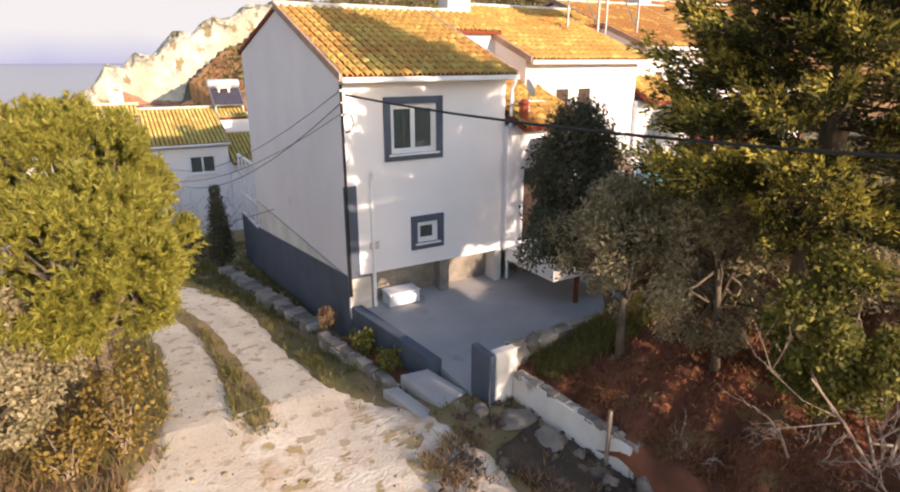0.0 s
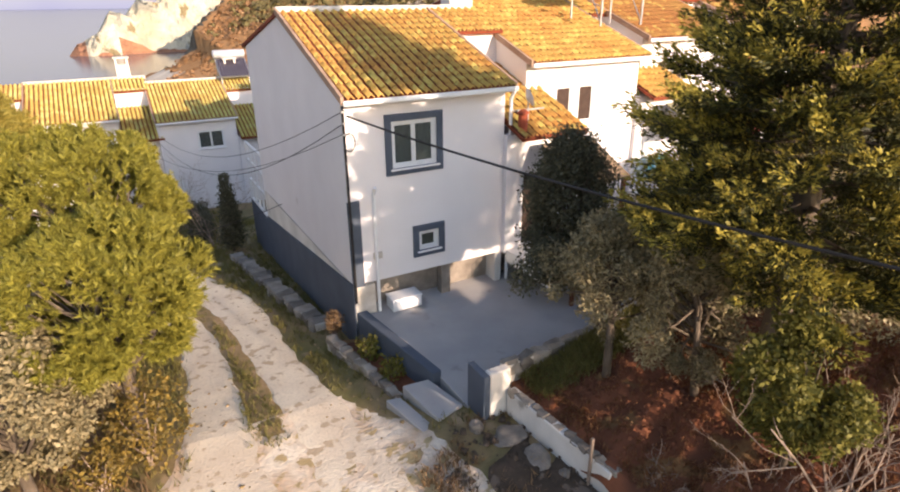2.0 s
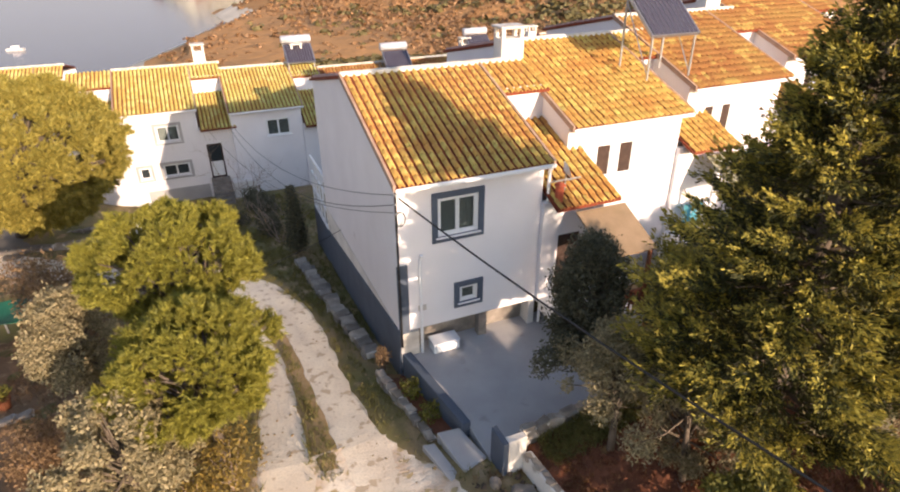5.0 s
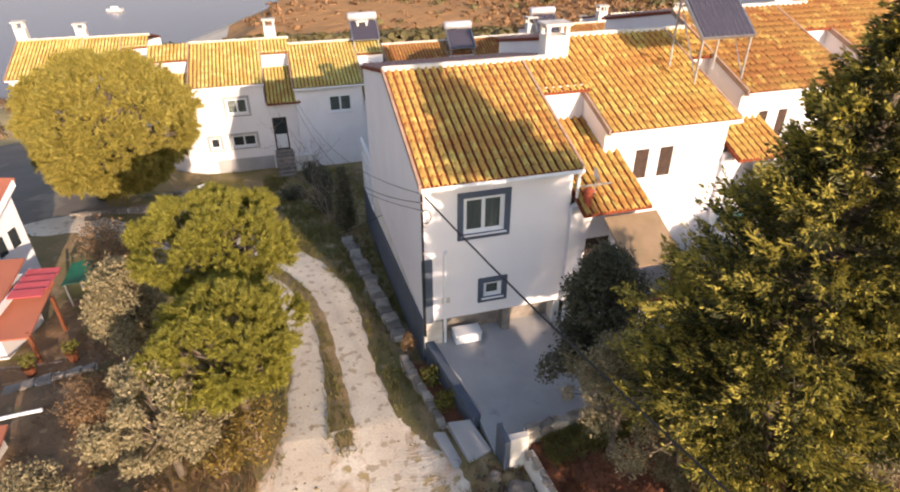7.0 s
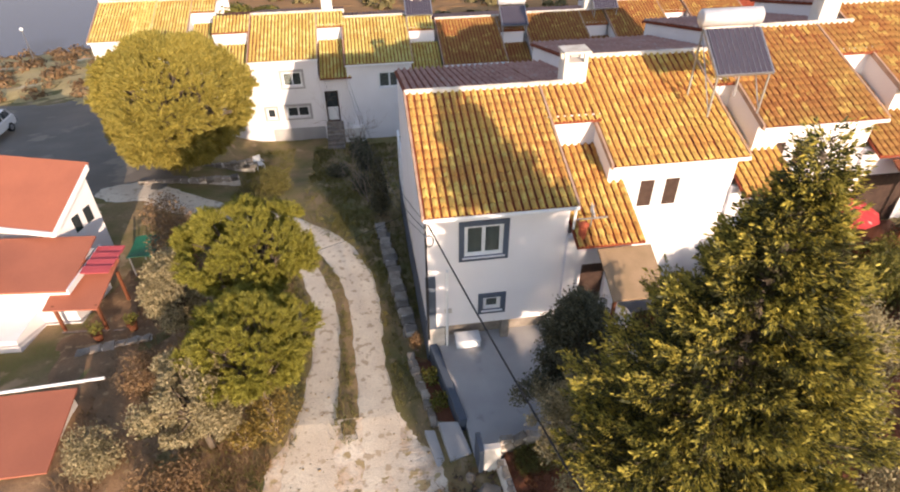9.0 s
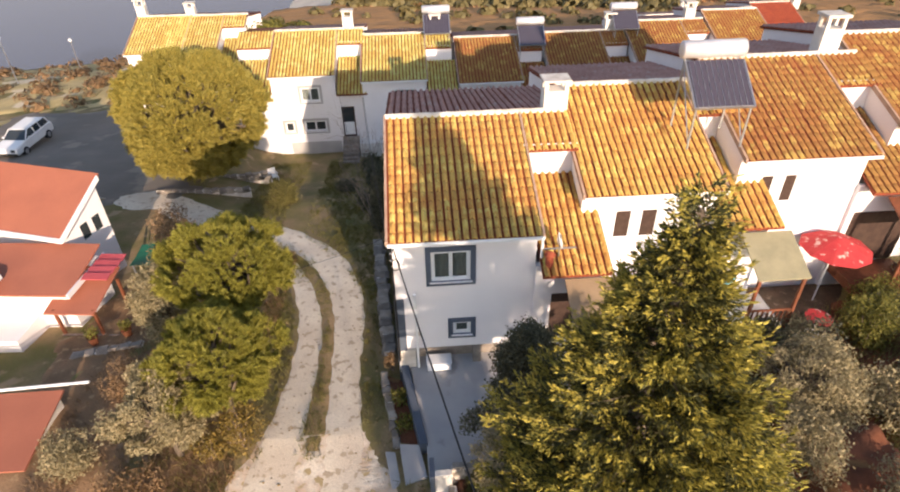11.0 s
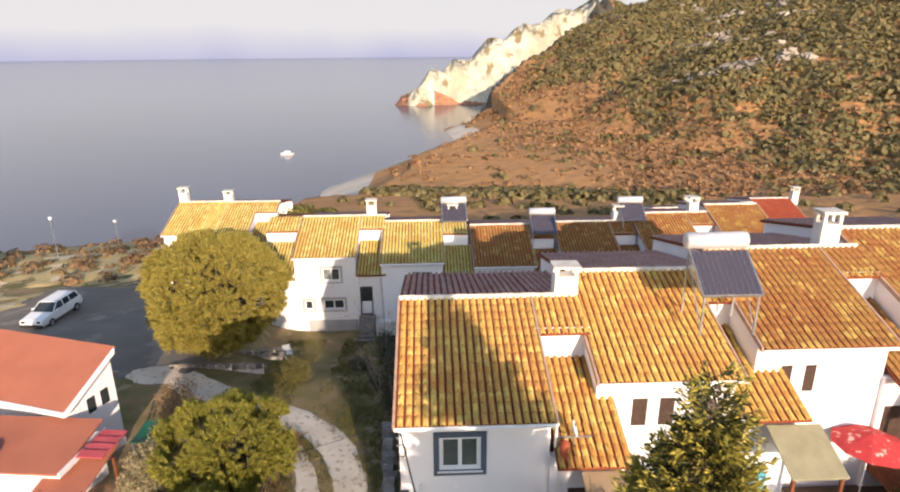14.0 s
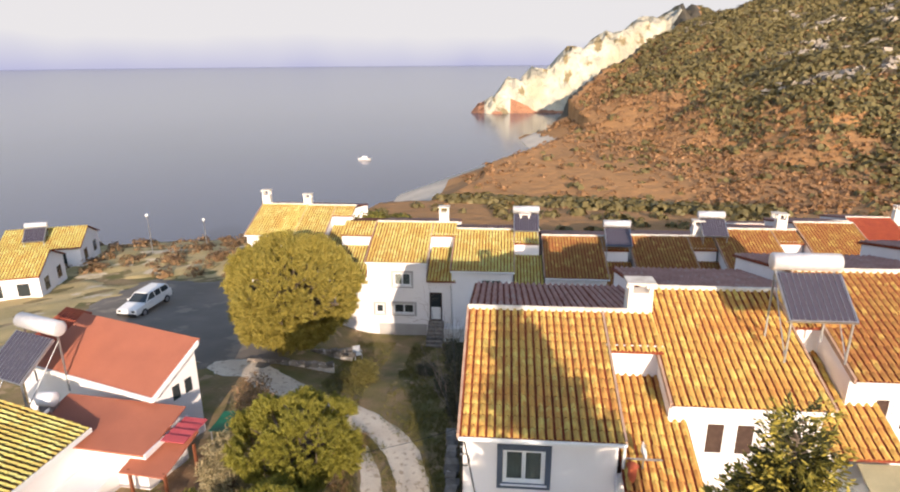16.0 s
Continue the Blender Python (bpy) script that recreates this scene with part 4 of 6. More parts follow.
def tree(name, label, category, base, clumps, leaf_mat, count, size, kind="leaf", trunk=0.12, lean=(0, 0), seed=0, fork=None, group="", **kw):
    rng = np.random.default_rng(seed)
    gz = float(land(base[0], base[1])) if len(base) < 3 else base[2]
    t = thing(name, label, category, (base[0], base[1], gz), group=group)
    loc = [(c[0] - base[0], c[1] - base[1], c[2] - gz, c[3]) for c in clumps]
    zc = sorted(c[2] for c in loc)[len(loc) // 2]
    bm = bmesh.new()
    limbs(bm, (0, 0, -0.15), (lean[0], lean[1], zc), trunk, loc, rng)
    part("trunk", bm, M_BARK, t, smooth=True)
    v, f = (pine_shoots if kind == "needle" else leaf_cloud)(rng, loc, count, size, **kw)
    arrays("crown", v, f, leaf_mat, t)
    return t


def spread(rng, centre, radius, height, n, r_lo, r_hi, flat_top=False, hollow=0.5):
    """Clumps filling a rounded, uneven crown."""
    out = []
    for i in range(n):
        a = i * 2.399 + rng.normal(0, 0.3)
        u = (i + 0.5) / n
        zz = (1 - 2 * u) if not flat_top else (1 - 1.2 * u)
        rr = math.sqrt(max(0.05, 1 - zz * zz)) * (hollow + (1 - hollow) * rng.random())
        out.append((centre[0] + radius * rr * math.cos(a), centre[1] + radius * rr * math.sin(a), centre[2] + height * zz, r_lo + (r_hi - r_lo) * rng.random()))
    return out


def clear_of(clumps, through_point=(1.3, 0.0, 0.6), gap=0.36):
    """Leaves out the clumps that would fill the gap by which the low sun reaches the recess."""
    p, out = Vector(through_point), []
    for c in clumps:
        d = Vector(c[:3]) - p
        if (d - SUN_TO * d.dot(SUN_TO)).length > gap + c[3]:
            out.append(c)
    return out


R = np.random.default_rng(5)
tree("pine_tree", "bushy bright green young pine beside the driveway", "tree", (-5.2, 1.9), spread(R, (-5.27, 1.6, 3.85), 1.75, 0.95, 64, 0.25, 0.5, hollow=0.55), L_PINE, 2300, 0.27, "needle", 0.14, seed=1, group="young pines", per=44, needle=0.13, up=0.75, width=0.014)
tree("pine_tree", "bushy bright green young pine over yellow shrubs", "tree", (-5.0, -1.9), spread(R, (-5.12, -1.5, 2.85), 1.6, 0.95, 60, 0.25, 0.5, hollow=0.55), L_PINE, 2200, 0.27, "needle", 0.14, seed=2, group="young pines", per=44, needle=0.13, up=0.75, width=0.014)
tree("pine_tree", "large round yellow-green umbrella pine beside the parking area", "tree", (-13.4, 19.8), spread(R, (-11.7, 18.7, 1.95), 3.4, 2.45, 150, 0.45, 0.9, hollow=0.7), L_BIGPINE, 4200, 0.5, "needle", 0.3, lean=(1.4, -0.8), seed=3, width=0.026, needle=0.24, per=52, up=0.6)
tree("olive_tree", "grey-green olive tree beside the lower houses", "tree", (-6.7, -2.4), spread(R, (-6.7, -2.3, 1.75), 1.45, 1.15, 52, 0.14, 0.4, hollow=0.4), L_OLIVE, 26000, 0.09, seed=4, trunk=0.1, group="olive trees")
tree("olive_tree", "grey-green olive tree behind the pines", "tree", (-8.4, 3.0), spread(R, (-8.3, 2.9, 1.4), 1.25, 1.3, 46, 0.14, 0.4, hollow=0.4), L_OLIVE, 19000, 0.09, seed=5, trunk=0.1, group="olive trees")
tree("evergreen_tree", "dark dense evergreen beside the terrace", "tree", (3.75, -4.75, 0.9), clear_of(spread(R, (3.5, -3.6, 3.6), 0.82, 1.45, 80, 0.2, 0.4) + [(2.35, -4.2, 2.9, 0.36), (2.05, -4.25, 2.75, 0.34), (2.2, -4.2, 2.45, 0.36), (2.6, -4.1, 2.6, 0.36), (2.5, -4.2, 3.1, 0.28), (1.85, -4.3, 2.6, 0.24), (2.9, -4.0, 2.6, 0.4), (3.1, -4.0, 2.3, 0.35)]), L_DARK, 30000, 0.08, seed=6, trunk=0.1, lean=(-0.1, 0.8))
tree("olive_tree", "grey-green olive tree at the terrace wall", "tree", (3.0, -5.6, 0.85), clear_of(spread(R, (3.0, -5.4, 2.85), 1.1, 1.15, 66, 0.14, 0.38, hollow=0.35)), L_OLIVE, 21000, 0.085, seed=7, aspect=0.36, trunk=0.08, lean=(0.1, 0.1), group="olive trees")
tree("olive_tree", "grey-green olive tree with a pale crooked trunk", "tree", (3.75, -7.0, 1.15), clear_of(spread(R, (3.6, -6.8, 2.8), 1.25, 1.2, 70, 0.14, 0.38, hollow=0.35)), L_OLIVE, 22000, 0.085, seed=8, aspect=0.36, trunk=0.07, lean=(-0.2, 0.1), group="olive trees")
# unseen trees behind the camera, set along the sun's direction to shade the plot
for at in ((3.4, -15.6), (8.0, -14.6)):
    tree("olive_tree", "olive tree out of view, added to shade the garden plot", "tree", at, spread(R, (at[0], at[1], 2.9), 1.2, 1.1, 46, 0.2, 0.4, hollow=0.4), L_OLIVE, 6000, 0.12, seed=12, trunk=0.1, group="olive trees")
tree("citrus_tree", "small glossy bright green fruit tree on the bank", "tree", (3.4, -8.9, 1.2), clear_of(spread(R, (3.4, -8.9, 2.75), 0.9, 0.95, 34, 0.16, 0.34)), L_CITRUS, 13000, 0.08, seed=9, trunk=0.06, aspect=0.6)
tree("olive_tree", "grey-green olive tree in the neighbouring garden", "tree", (7.6, -4.6, 1.3), spread(R, (7.6, -4.6, 3.0), 1.2, 1.0, 52, 0.2, 0.4), L_OLIVE, 18000, 0.08, seed=10, trunk=0.12, group="olive trees")
tree("olive_tree", "grey-green olive tree in the neighbouring garden", "tree", (11.2, -3.8, 1.2), spread(R, (11.2, -3.8, 2.8), 1.3, 1.0, 52, 0.2, 0.4), L_OLIVE, 18000, 0.08, seed=11, trunk=0.12, group="olive trees")


def cedar(x, y, zb, top, seed):
    """A tall conifer: rising branches, each carrying feathery plumes; upward and outer ones painted sunlit gold."""
    rng = np.random.default_rng(seed)
    gz = float(land(x, y))
    t = thing("conifer_tree", "tall dark green conifer with feathery sprays painted golden as sunlit", "tree", (x, y, gz))
    bm = bmesh.new()
    tube(bm, [(0.0, 0, -0.2), (0.1, 0, (top - gz) * 0.35), (0.15, 0.05, (top - gz) * 0.7), (0.2, 0, top - gz - 0.2)], [0.26, 0.19, 0.1, 0.015], 9)
    inner, tips = [], []
    n = 310
    for i in range(n):
        u = (math.floor(i / 16) + 0.5 + 0.42 * rng.normal()) * 16 / n
        u = min(max(u, 0.0), 1.0)
        z = zb - gz + (top - zb) * u
        reach = float(np.interp(u, [0, 0.07, 0.19, 0.35, 0.51, 0.7, 0.82, 0.91, 1.0], [1.5, 2.2, 2.4, 1.95, 1.38, 0.78, 0.42, 0.2, 0.05])) * (0.78 + 0.4 * rng.random())
        a = i * 2.399 + rng.normal(0, 0.25)
        ca, sa = math.cos(a), math.sin(a)
        rise = -0.1 + 0.62 * u + rng.normal(0, 0.1)
        cx = 0.08 + 0.12 * u

        def along(f):
            return np.array([cx + reach * f * ca, reach * f * sa, z + reach * (rise * f + 0.16 * f * f - 0.12 * f)])
        tube(bm, [along(f) for f in (0, 0.35, 0.7, 1.0)], [0.035 * (1 - u) + 0.012, 0.02, 0.012, 0.006], 4)
        for j in range(int(reach / 0.068) + (4 if u < 0.8 else 1)):
            f0 = 0.2 + 0.8 * rng.random() ** 0.75
            turn = (1 if j % 2 else -1) * (0.2 + 0.8 * rng.random()) * (1.2 - 0.6 * f0)
            d = np.array([math.cos(a + turn), math.sin(a + turn), rng.uniform(-0.15, 0.75)])
            d /= np.linalg.norm(d)
            ln = (0.30 + 0.32 * rng.random()) * (0.65 + 0.4 * (1 - u))
            m = 40
            w = rng.random(m) ** 0.9
            wide = 0.055 * np.sin(np.pi * np.clip(0.15 + 0.83 * w, 0, 1))[:, None]
            p = along(f0) + d * (w * ln)[:, None] + rng.normal(size=(m, 3)) * wide + np.c_[np.zeros((m, 2)), 0.12 * w ** 2]
            out = d + rng.normal(scale=0.33, size=(m, 3))
            out /= np.linalg.norm(out, axis=1)[:, None]
            wd = np.cross(out, rng.normal(size=(m, 3)))
            wd /= np.linalg.norm(wd, axis=1)[:, None]
            sz = (0.06 + 0.06 * rng.random(m))[:, None]
            quad = np.stack([p, p + out * sz * 0.5 + wd * sz * 0.15, p + out * sz, p + out * sz * 0.5 - wd * sz * 0.15], 1)
            # sprays that face up and outward get the golden colour as painted sunlight
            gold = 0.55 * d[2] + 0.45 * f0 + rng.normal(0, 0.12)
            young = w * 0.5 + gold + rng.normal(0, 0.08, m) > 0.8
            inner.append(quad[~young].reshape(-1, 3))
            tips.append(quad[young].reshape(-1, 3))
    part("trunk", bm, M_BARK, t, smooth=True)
    for name, rows, mat in (("crown", inner, L_CEDAR_SHADE), ("sunlit_sprays", tips, L_CEDAR_LIT)):
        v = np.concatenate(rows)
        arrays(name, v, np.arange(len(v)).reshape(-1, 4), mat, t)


cedar(4.3, -7.8, 3.6, 11.3, 21)


def shrub(name, label, x, y, r, h, mat, count, size, seed, z=None, **kw):
    rng = np.random.default_rng(seed)
    gz = float(land(x, y)) if z is None else z
    t = thing(name, label, "shrub", (x, y, gz))
    cl = spread(rng, (0, 0, h * 0.55), r * 0.7, h * 0.4, 12, r * 0.3, r * 0.5)
    bm = bmesh.new()
    for c in cl[:8]:
        tube(bm, [(rng.normal(0, 0.05), rng.normal(0, 0.05), -0.1), (c[0] * 0.4, c[1] * 0.4, c[2] * 0.5), c[:3]], [0.025, 0.018, 0.006], 4)
    part("stem", bm, M_BARE, t)
    v, f = leaf_cloud(rng, cl, count, size, **kw)
    arrays("foliage", v, f, mat, t)
    return t


shrub("shrub", "yellow autumn shrub under the pines", -4.9, -2.2, 0.85, 1.7, L_YELLOW, 1900, 0.075, 31, aspect=0.7)
shrub("shrub", "yellow-brown autumn shrub under the pines", -5.7, -2.6, 0.6, 1.0, L_YELLOW, 900, 0.075, 32, aspect=0.7)
shrub("shrub", "dry brown shrub beside the parking area", -9.9, 8.2, 1.5, 2.6, L_BROWN, 5000, 0.12, 33)
shrub("shrub", "dry brown shrub below the olive", -7.6, -4.2, 1.1, 1.2, L_BROWN, 3500, 0.09, 34)
shrub("shrub", "dry leafy climber with pinkish leaves by the porch", -11.4, 11.6, 1.2, 2.0, L_BROWN, 2200, 0.1, 35)
shrub("shrub", "yellow-green weeds on a low mound behind the house", -6.8, 16.2, 1.3, 0.8, L_GRASS, 5000, 0.09, 36)
shrub("shrub", "grey-green shrub between the pines and the porch", -9.6, 5.2, 0.9, 1.5, L_OLIVE, 6000, 0.08, 37)
shrub("shrub", "grey-brown dry shrub on the bank below the olive", -9.2, 0.4, 1.0, 1.3, L_BROWN, 3500, 0.08, 38)
shrub("shrub", "grey-green shrub on the bank", -9.9, -2.6, 0.9, 1.1, L_OLIVE, 5000, 0.08, 39)
shrub("shrub", "dark low bush in the shaded yard behind the house", -1.9, 14.6, 0.8, 0.9, L_DARK, 3500, 0.09, 40)
shrub("shrub", "dark low bush in the shaded yard behind the house", -3.3, 17.6, 0.7, 0.7, L_DARK, 3000, 0.09, 44)


# ---- terrace, walls and steps before the main house ----
def slab(name, corners, tops, bottom, mat, label, category, kind="", bevel=0.015):
    """A block with any four-sided plan; the top may slope."""
    bm = bmesh.new()
    lo = [bm.verts.new((x, y, bottom)) for x, y in corners]
    hi = [bm.verts.new((x, y, z)) for (x, y), z in zip(corners, tops)]
    bm.faces.new(lo[::-1]), bm.faces.new(hi)
    n = len(corners)
    for i in range(n):
        j = (i + 1) % n
        bm.faces.new((lo[i], lo[j], hi[j], hi[i]))
    bmesh.ops.recalc_face_normals(bm, faces=bm.faces)
    if bevel:
        bmesh.ops.bevel(bm, geom=list(bm.edges), offset=bevel, segments=1, affect="EDGES")
    return tagged(part(name, bm, mat), label, category, kind=kind)


slab("pavement", [(0.28, 0.43), (0.75, -3.0), (0.78, -4.15), (6.9, -3.95), (6.9, 0.43)], [0.33, 0.09, 0.04, 0.04, 0.33], -1.0, M_PAVING, "smooth pale concrete terrace before the house", "terrace", "structure", 0)
slab("low_wall", [(0.02, 0.0), (0.28, 0.0), (0.78, -3.02), (0.55, -3.06)], [0.42, 0.42, 0.26, 0.26], -0.9, M_BLUE, "slate-blue low parapet wall at the terrace edge", "low wall")
slab("step", [(-0.06, -2.82), (0.52, -2.9), (0.74, -4.0), (0.1, -4.18)], [0.02, 0.04, 0.04, 0.0], -0.5, M_PAVING, "pale concrete entrance step before the terrace", "step")
slab("step", [(-0.5, -2.95), (-0.2, -3.0), (0.0, -4.3), (-0.26, -4.38)], [-0.1, -0.1, -0.08, -0.08], -0.6, M_PAVING, "long narrow lower concrete step", "step")
gate = thing("gate_pillar", "slate-blue gate pillar with flaking white face", "pillar")
bm = bmesh.new()
box(bm, (0.80, -4.70, -0.2), (0.94, -4.08, 1.05), 0.012)
part("pillar_side", bm, M_BLUE, gate)
bm = bmesh.new()
box(bm, (0.94, -4.70, -0.2), (1.40, -4.5, 1.08), 0.02)
part("pillar_face", bm, M_PLASTER_OLD, gate, "flaking white face")


def stone_mesh(rng, name="stone"):
    """An irregular, worn block about one unit across."""
    bm = bmesh.new()
    bmesh.ops.create_cube(bm, size=1.0)
    bmesh.ops.bevel(bm, geom=list(bm.edges), offset=0.11, segments=1, affect="EDGES")
    for v in bm.verts:
        v.co += Vector(rng.normal(0, 0.075, 3))
    me = bpy.data.meshes.new(name)
    bm.to_mesh(me)
    bm.free()
    return me


STONES = []
for k in range(6):
    me = stone_mesh(np.random.default_rng(70 + k))
    me.materials.append(M_STONE if k % 2 else M_ROCK)
    STONES.append(me)


def stone_wall(label, a, b, za, zb, height, thick, seed, courses=2, length=0.34):
    """A low dry wall of separate rough stones between two points."""
    rng = np.random.default_rng(seed)
    w = thing("stone_wall", label, "stone wall")
    a, b = Vector((*a, 0)), Vector((*b, 0))
    d = b - a
    n = max(2, int(d.length / length))
    turn = math.atan2(d.y, d.x)
    bm = bmesh.new()
    side = Vector((-d.y, d.x, 0)).normalized() * thick * 0.38
    q = [a + side, a - side, b - side, b + side]
    zt = [za - 0.05, za - 0.05, zb - 0.05, zb - 0.05]
    lo = [bm.verts.new((p.x, p.y, z - height - 0.4)) for p, z in zip(q, zt)]
    hi = [bm.verts.new((p.x, p.y, z)) for p, z in zip(q, zt)]
    bm.faces.new(hi), bm.faces.new(lo[::-1])
    for i in range(4):
        bm.faces.new((lo[i], lo[(i + 1) % 4], hi[(i + 1) % 4], hi[i]))
    bmesh.ops.recalc_face_normals(bm, faces=bm.faces)
    part("wall_core", bm, M_MORTAR, w)
    for c in range(courses):
        for i in range(n):
            t = (i + 0.5 + 0.5 * (c % 2)) / n
            if t > 1:
                continue
            p = a.lerp(b, t)
            top = za + (zb - za) * t - c * height / courses
            s = place(new("stone", STONES[int(rng.integers(6))]), w)
            s.matrix_basis = Matrix.Translation((p.x + rng.normal(0, 0.015), p.y + rng.normal(0, 0.015), top - height / courses / 2 + rng.normal(0, 0.015))) @ pose(0, 0, 0, rng.normal(0, 4), rng.normal(0, 4), math.degrees(turn) + rng.normal(0, 5)) @ Matrix.Diagonal((d.length / n * (0.9 + 0.2 * rng.random()), thick * (0.9 + 0.2 * rng.random()), height / courses * (0.95 + 0.2 * rng.random()), 1))
    return w


stone_wall("low rubble wall of the planting bed", (-0.62, 0.35), (-0.12, -2.75), -0.2, -0.2, 0.35, 0.24, 1)
stone_wall("low rubble edging wall beside the house", (-0.45, 1.6), (-1.2, 10.4), -0.5, -1.6, 0.3, 0.5, 2, 1, 0.5)
stone_wall("crumbling white-topped garden wall at the field", (1.4, -4.75), (1.6, -7.4), 0.67, 0.65, 0.1, 0.16, 3, 1, 0.2)
stone_wall("whitewashed rubble wall along the terrace", (1.4, -4.42), (4.9, -4.1), 1.02, 0.98, 0.9, 0.22, 4, 3, 0.36)
slab("field_curb", [(1.3, -4.72), (1.5, -4.72), (1.7, -7.35), (1.5, -7.35)], [0.64, 0.64, 0.61, 0.61], -0.4, M_PLASTER_OLD, "weathered white render on the garden wall", "wall render")
stone_wall("low stone retaining wall before the lower houses", (-15.3, 19.2), (-8.6, 20.4), -2.5, -2.75, 0.5, 0.3, 5, 2, 0.45)
shrub("shrub", "low green plants in the planting bed", -0.05, -0.9, 0.4, 0.6, L_CITRUS, 600, 0.1, 41, -0.4)
shrub("shrub", "low green plants in the planting bed", 0.15, -1.9, 0.4, 0.45, L_CITRUS, 500, 0.1, 42, -0.4)
shrub("shrub", "dry reddish weed against the house", -0.35, 0.75, 0.3, 0.7, L_BROWN, 700, 0.07, 43, -0.5)
slab("planting_bed", [(-0.55, 0.3), (0.05, 0.0), (0.55, -3.0), (-0.1, -2.75)], [-0.36, -0.36, -0.3, -0.33], -0.9, M_SOIL, "dark soil in the planting bed", "flower bed", bevel=0)
white_box = thing("storage_box", "low white box in the sunlit recess", "box", (1.15, -0.02, 0.30))
box_part("box_body", (-0.25, -0.25, 0.0), (0.55, 0.2, 0.3), M_FRAME, white_box, 0.015)
box_part("box_lid", (-0.27, -0.27, 0.3), (0.57, 0.22, 0.34), M_FRAME, white_box, 0.01)


def boulder(x, y, sx, sy, sz, seed, lift=0.0):
    rng = np.random.default_rng(seed)
    bm = bmesh.new()
    bmesh.ops.create_icosphere(bm, subdivisions=3, radius=1.0)
    o = rng.random(3) * 50
    for v in bm.verts:
        n = noise.noise(v.co * 1.3 + Vector(o)) * 0.35 + noise.noise(v.co * 3.5 + Vector(o)) * 0.13
        v.co *= 1 + n
        v.co = Vector((v.co.x * sx, v.co.y * sy, max(v.co.z, -0.4) * sz))
    ob = part("rock", bm, M_STONE)
    ob.matrix_basis = pose(x, y, float(land(x, y)) + lift, 0, 0, rng.random() * 360)
    return tagged(ob, "flat weathered grey rock beside the gate", "rock")


for i, (x, y, sx, sy, sz) in enumerate(((0.95, -5.35, 0.26, 0.34, 0.1), (1.08, -6.05, 0.2, 0.34, 0.1), (0.55, -4.85, 0.13, 0.15, 0.16), (1.5, -7.7, 0.16, 0.14, 0.2), (1.62, -7.55, 0.12, 0.12, 0.3), (1.42, -8.0, 0.15, 0.12, 0.16), (1.58, -8.1, 0.12, 0.13, 0.2), (1.3, -8.35, 0.13, 0.11, 0.12), (1.48, -8.55, 0.14, 0.12, 0.14), (1.2, -7.3, 0.1, 0.12, 0.1), (1.22, -6.6, 0.12, 0.1, 0.08))):
    boulder(x, y, sx, sy, sz, 300 + i, 0.06)
pole = thing("pole", "pale straight pole lying among the shrubs under the pines", "pole", (-5.75, 0.9, 0.35))
bm = bmesh.new()
tube(bm, [(0.0, 0.0, 0.0), (-0.75, -0.5, 0.06), (-1.5, -1.0, 0.1)], [0.03, 0.035, 0.04], 6)
part("pole_shaft", bm, M_BARE, pole)
stake = thing("stake", "thin yellowish wooden stake in the wall", "stake", (1.44, -6.95, 0.3))
box_part("stake_body", (-0.025, -0.025, -0.3), (0.025, 0.025, 0.75), M_BARE, stake, 0.005)


def bare_shrub(x, y, z, h, seed, n=9, label="pale bare branching shrub on the bank"):
    rng = np.random.default_rng(seed)
    t = thing("bare_shrub", label, "shrub", (x, y, z))
    for i in range(n):
        bm = bmesh.new()
        def grow(p, d, ln, r, depth):
            q = p + d * ln * 0.5 + Vector(rng.normal(0, 0.04, 3))
            e = q + (d + Vector(rng.normal(0, 0.25, 3))).normalized() * ln * 0.5
            tube(bm, [p, q, e], [r, r * 0.8, r * 0.55], 5)
            if depth:
                for _ in range(3):
                    grow(p.lerp(e, 0.5 + 0.5 * rng.random()), (d + Vector(rng.normal(0, 0.55, 3)) + Vector((0, 0, 0.1))).normalized(), ln * (0.45 + 0.25 * rng.random()), r * 0.5, depth - 1)
        a = i * 2.4
        grow(Vector((rng.normal(0, 0.08), rng.normal(0, 0.08), -0.15)), Vector((0.7 * math.cos(a), 0.7 * math.sin(a), 1)).normalized(), h * (0.5 + 0.4 * rng.random()), 0.022, 3)
        part("branch", bm, M_BARE, t)
    return t


bare_shrub(3.3, -9.7, 1.2, 1.9, 50, 6)
bare_shrub(3.0, -10.3, 1.1, 1.3, 56, 5)
bare_shrub(2.85, -8.9, 0.85, 0.8, 51, 3)
bare_shrub(2.0, -7.9, 0.6, 0.45, 52, 4, "small dry twiggy shrub in the field")
bare_shrub(-1.6, 13.2, -2.1, 3.2, 53, 7, "tall bare grey shrub behind the house")
bare_shrub(-2.2, 22.9, -3.6, 3.0, 54, 6, "bare climbing shrub against the lower house")
bare_shrub(-9.3, 9.4, -1.7, 2.6, 55, 6, "dry leafless shrub by the parking area")
tree("cypress_shrub", "dark narrow cypress behind the house", "shrub", (-1.05, 11.6), [(-1.05, 11.6, -1.3 + 0.35 * k, 0.5 - 0.04 * k) for k in range(8)], L_DARK, 9000, 0.09, seed=60, trunk=0.05)
shrub("shrub", "round dark green bush before the lower houses", -1.6, 18.5, 0.9, 1.3, L_DARK, 4000, 0.1, 61)
